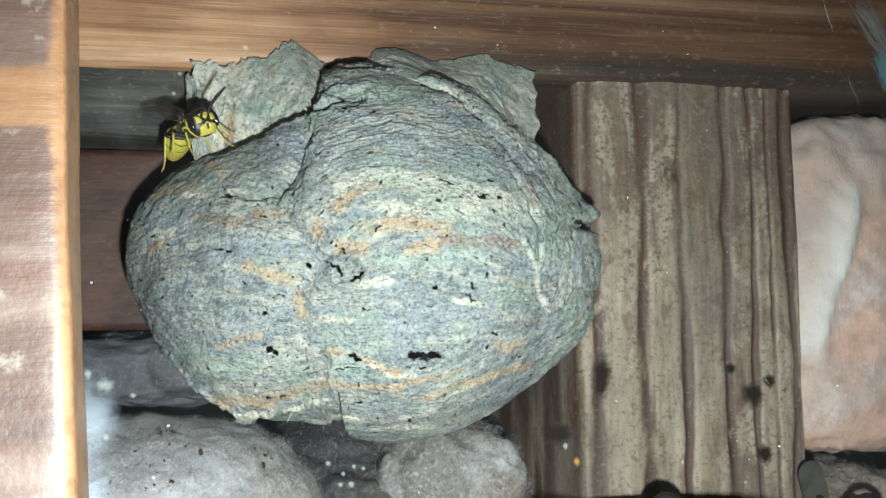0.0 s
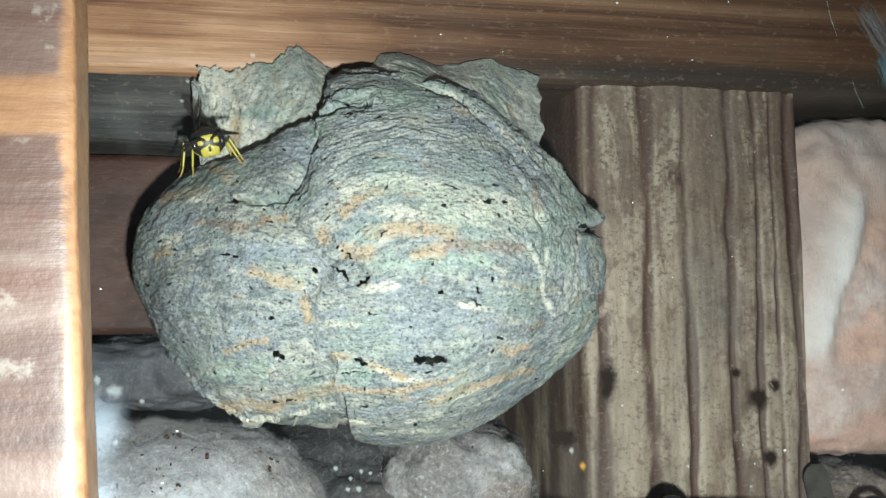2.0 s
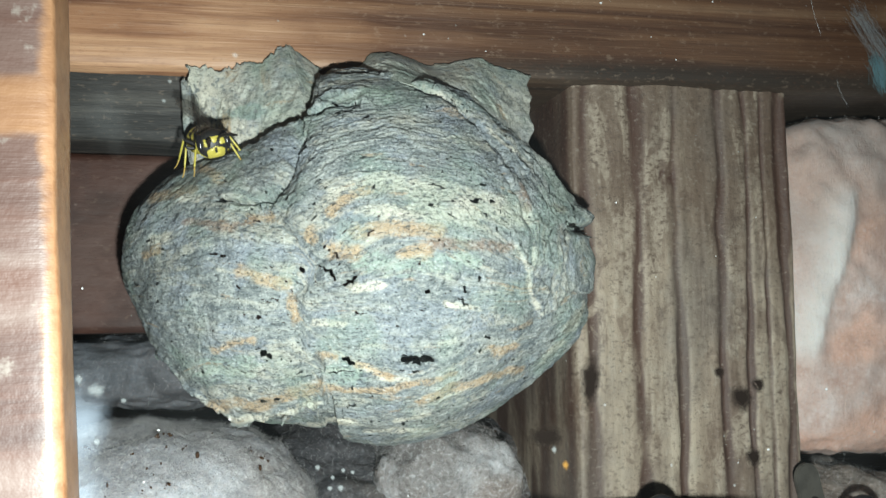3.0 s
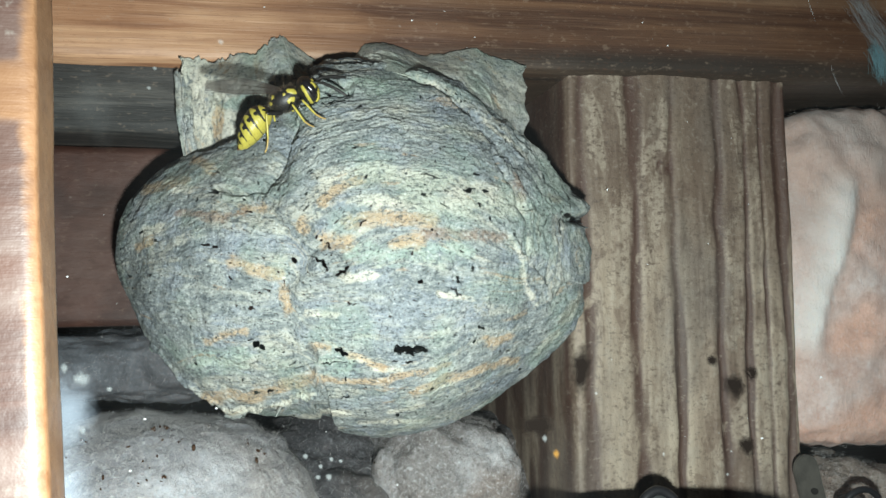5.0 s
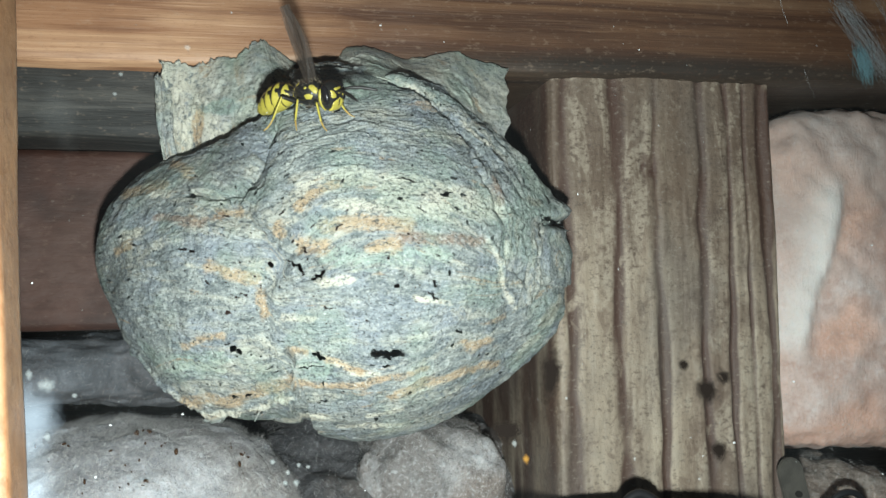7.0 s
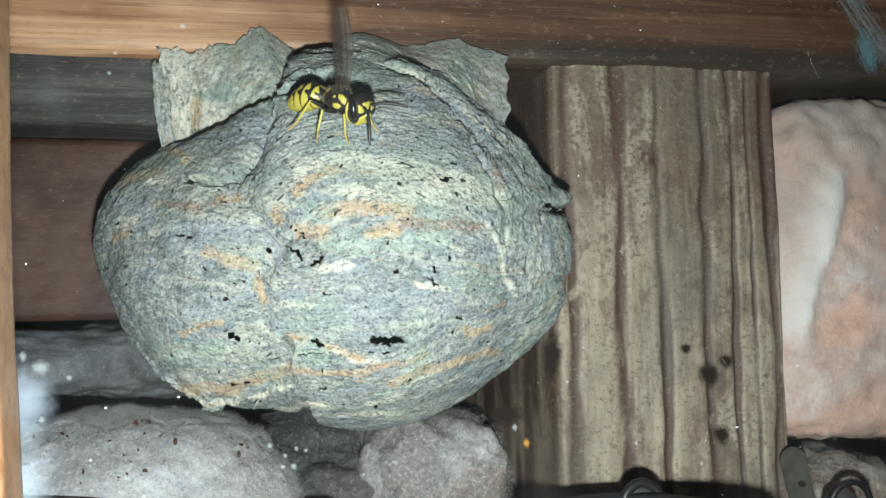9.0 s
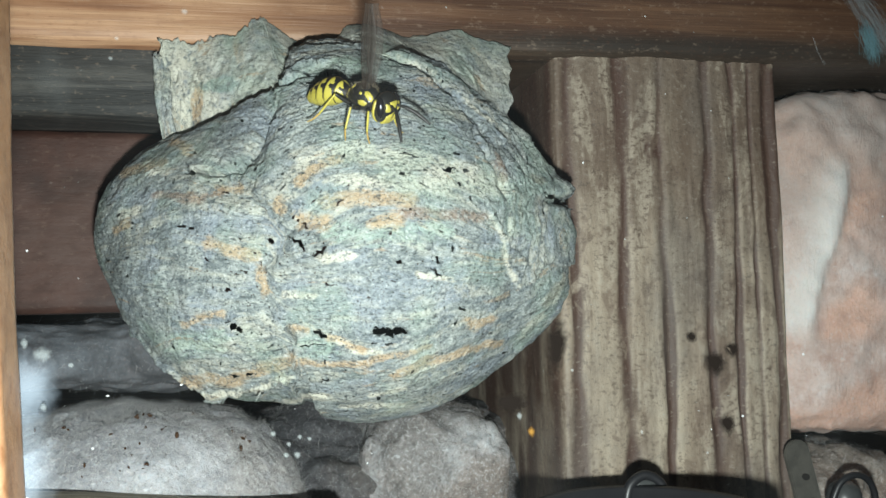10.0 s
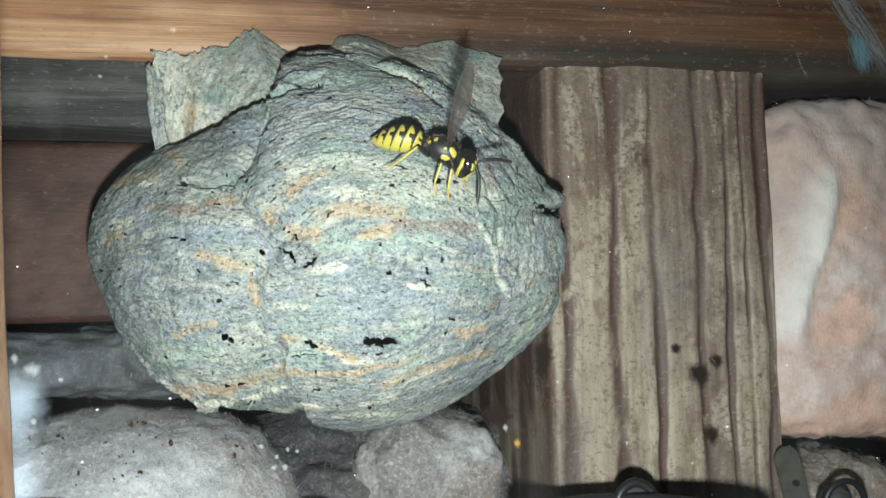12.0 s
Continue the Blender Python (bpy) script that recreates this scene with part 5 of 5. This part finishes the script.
    for name, hip, knee, ankle, toe in (("foreleg", (1.15, 0.70, -1.00), (2.10, 2.10, -0.75), (2.80, 2.70, -2.80), (3.70, 3.10, -3.80)),
                                        ("midleg", (0.05, 0.80, -1.15), (0.20, 2.75, -0.55), (0.35, 3.50, -2.90), (0.95, 4.10, -3.90)),
                                        ("hindleg", (-1.20, 0.75, -1.05), (-2.30, 2.50, -0.10), (-3.55, 3.10, -2.70), (-4.60, 3.60, -3.90))):
        for s in (-1, 1):
            h, k, a, t = (Vector(mm(p[0], p[1] * s, p[2])) for p in (hip, knee, ankle, toe))
            leg = part(name, tube([(0, 0, 0), (k - h) * 0.45, k - h], 0, 10, [0.00024, 0.00026, 0.00016], along=9), wasp_black, wasp)
            leg.matrix_basis = Matrix.Translation(h)
            part("shin", tube([k - h, (k + a) / 2 - h, a - h], 0, 10, [0.00011, 0.00013, 0.00010], along=9), wasp_yellow, leg, "yellow shin")
            part("foot", tube([a - h, (a + t) / 2 - h + Vector(mm(0, 0, -0.15)), t - h], 0, 8, [0.00011, 0.00008, 0.00006], along=8), wasp_amber, leg, "amber foot")
            legs.append((leg, h, s))
    wings = []
    for s in (-1, 1):
        bm = bmesh.new()
        n, m = 30, 8
        rows = []
        for i in range(n + 1):
            u = i / n
            half = 0.25 + 1.15 * math.sin(min(u * 1.08, 1) * math.pi * 0.92) ** 0.8 * (0.55 + 0.45 * u)
            rows.append([bm.verts.new(mm(-9.2 * u, half * (j / m * 2 - 1) * 0.85 + 0.2 * math.sin(u * 3), 0.10 * math.sin(j * 2.1) + 0.25 * u * u)) for j in range(m + 1)])
        for i in range(n):
            for j in range(m):
                bm.faces.new((rows[i][j], rows[i + 1][j], rows[i + 1][j + 1], rows[i][j + 1]))
        wing = part("wing", bm, wing_mat, wasp, "smoky translucent wing")
        wing.matrix_basis = pose(*mm(0.35, 0.75 * s, 1.05))
        for y0, y1 in ((-0.15, -0.95), (-0.05, -0.35), (0.05, 0.45), (0.10, 1.0)):
            part("vein", tube([mm(0, y0, 0.05), mm(-4.0, (y0 + y1) * 0.62, 0.12), mm(-8.6, y1 * 0.7, 0.28)], 0, 5, [0.00003, 0.000014, 0.000008], along=9), wing_vein, wing, "dark wing vein")
        wings.append((wing, s))
    return wasp, legs, wings, feelers


wasp_fuzz = hairy("wasp_fuzz", (0.13, 0.105, 0.07), 0.7, 0.3)
wing_vein = plain("wing_vein", (0.030, 0.020, 0.014), 0.9, 0.1)
wasp_eye = hairy("wasp_eye", (0.010, 0.009, 0.010), 0.15, 0.2)
wasp, wasp_legs, wasp_wings, wasp_feelers = build_wasp()
wasp.matrix_world = pose(0.0, 0.02, 0.025)


# ---- what moves ----
def motions():
    walk(wasp, WASP_PATH)
    # the legs step in turn while the wasp walks, and rest while it stands
    for i, (leg, hip, s) in enumerate(wasp_legs):
        beat = 0.0 if (i // 2 + (s > 0)) % 2 else 0.5
        rows = []
        for j in range(0, 61):
            t = j * 0.2
            swing = math.sin((t * 1.15 + beat) * 2 * math.pi)
            lift = max(0.0, math.cos((t * 1.15 + beat) * 2 * math.pi))
            rows.append((t, Matrix.Translation(hip) @ pose(0, 0, 0, 7 * lift * s, 0, 11 * swing * s)))
        walk(leg, rows)
    for wing, s in wasp_wings:
        base = wing.matrix_basis.translation.copy()
        rows = [(t, Matrix.Translation(base) @ pose(0, 0, 0, 68, up, out * s)) for t, up, out in ((0, 20, 12), (3.2, 20, 12), (4.8, 30, 14), (6.5, 42, 16), (7.2, 80, 30), (9.0, 84, 34), (10.0, 84, 26), (12.0, 80, 12))]
        walk(wing, rows)
    # the feelers tap and turn
    for feeler, s in wasp_feelers:
        base = feeler.matrix_basis.translation.copy()
        if s > 0:
            turns = ((0, -10, 10), (0.5, -25, 5), (1.0, 50, 15), (1.6, -20, 10), (2.0, 20, 30), (2.5, 25, 20), (3.2, 10, 5), (4.8, 30, 5), (5.0, 45, 10), (5.2, 10, 5), (5.5, -62, 5), (6.0, 15, 10), (6.5, -40, 15),
                     (7.2, 40, 10), (8.8, 35, 10), (9.3, -15, 20), (9.9, 40, 5), (10.5, 30, 0), (11.0, -5, 20), (11.6, 20, 10), (12.0, 5, 15))
        else:
            turns = ((0, 20, -5), (0.5, -25, -10), (1.0, 60, -10), (1.6, -30, -5), (2.0, 30, -25), (2.5, 35, -10), (3.2, 20, 0), (4.8, 50, 0), (5.0, 70, -5), (5.2, 30, -5), (5.5, -20, -10), (6.0, 25, -5), (6.5, 0, -10),
                     (7.2, 45, -10), (8.8, 75, -5), (9.0, 82, -5), (9.3, 15, -5), (9.9, 60, -10), (10.5, 72, -5), (11.0, 30, -15), (11.6, 60, -5), (12.0, 80, -5))
        walk(feeler, [(t, Matrix.Translation(base) @ pose(0, 0, 0, 0, pitch, yaw)) for t, pitch, yaw in turns])


WASP_PATH = [
    (0.0, pose(-0.0271, 0.0352, 0.0190, 21.7, -4.6, -63.8)),
    (0.4, pose(-0.0262, 0.0349, 0.0193, 22.9, -12.4, -62.7)),
    (0.8, pose(-0.0259, 0.0347, 0.0193, 21.9, -7.9, -64.5)),
    (1.2, pose(-0.0260, 0.0347, 0.0192, 20.9, -3.9, -67.6)),
    (1.6, pose(-0.0256, 0.0345, 0.0190, 20.7, -0.1, -66.9)),
    (2.0, pose(-0.0261, 0.0345, 0.0181, 15.1, 15.2, -85.4)),
    (2.5, pose(-0.0259, 0.0345, 0.0181, 15.6, 17.1, -84.1)),
    (2.8, pose(-0.0251, 0.0342, 0.0182, 16.8, 18.0, -79.9)),
    (3.2, pose(-0.0242, 0.0339, 0.0179, 19.1, 15.4, -71.0)),
    (4.8, pose(-0.0153, 0.0290, 0.0209, 26.1, -30.0, -16.7)),
    (5.0, pose(-0.0152, 0.0290, 0.0207, 24.7, -28.0, -16.4)),
    (5.5, pose(-0.0150, 0.0290, 0.0210, 24.8, -28.0, -16.5)),
    (6.0, pose(-0.0117, 0.0280, 0.0224, 22.4, -18.0, -15.7)),
    (6.5, pose(-0.0111, 0.0271, 0.0221, 22.1, -10.0, -21.8)),
    (7.0, pose(-0.0103, 0.0255, 0.0213, 22.4, 8.3, -39.4)),
    (7.2, pose(-0.0096, 0.0248, 0.0208, 21.1, 12.8, -41.9)),
    (8.8, pose(-0.0083, 0.0229, 0.0187, 19.2, 23.7, -54.2)),
    (9.0, pose(-0.0073, 0.0223, 0.0181, 22.6, 21.1, -43.5)),
    (9.5, pose(-0.0065, 0.0216, 0.0175, 22.7, 21.4, -42.0)),
    (10.0, pose(-0.0051, 0.0210, 0.0171, 23.5, 24.0, -38.5)),
    (10.5, pose(-0.0019, 0.0206, 0.0165, 27.9, 20.5, -12.9)),
    (11.0, pose(-0.0011, 0.0202, 0.0156, 28.5, 16.8, -13.1)),
    (11.5, pose(0.0032, 0.0196, 0.0140, 26.5, 23.0, -13.3)),
    (12.0, pose(0.0039, 0.0191, 0.0126, 29.0, 26.8, -12.3)),
]
motions()
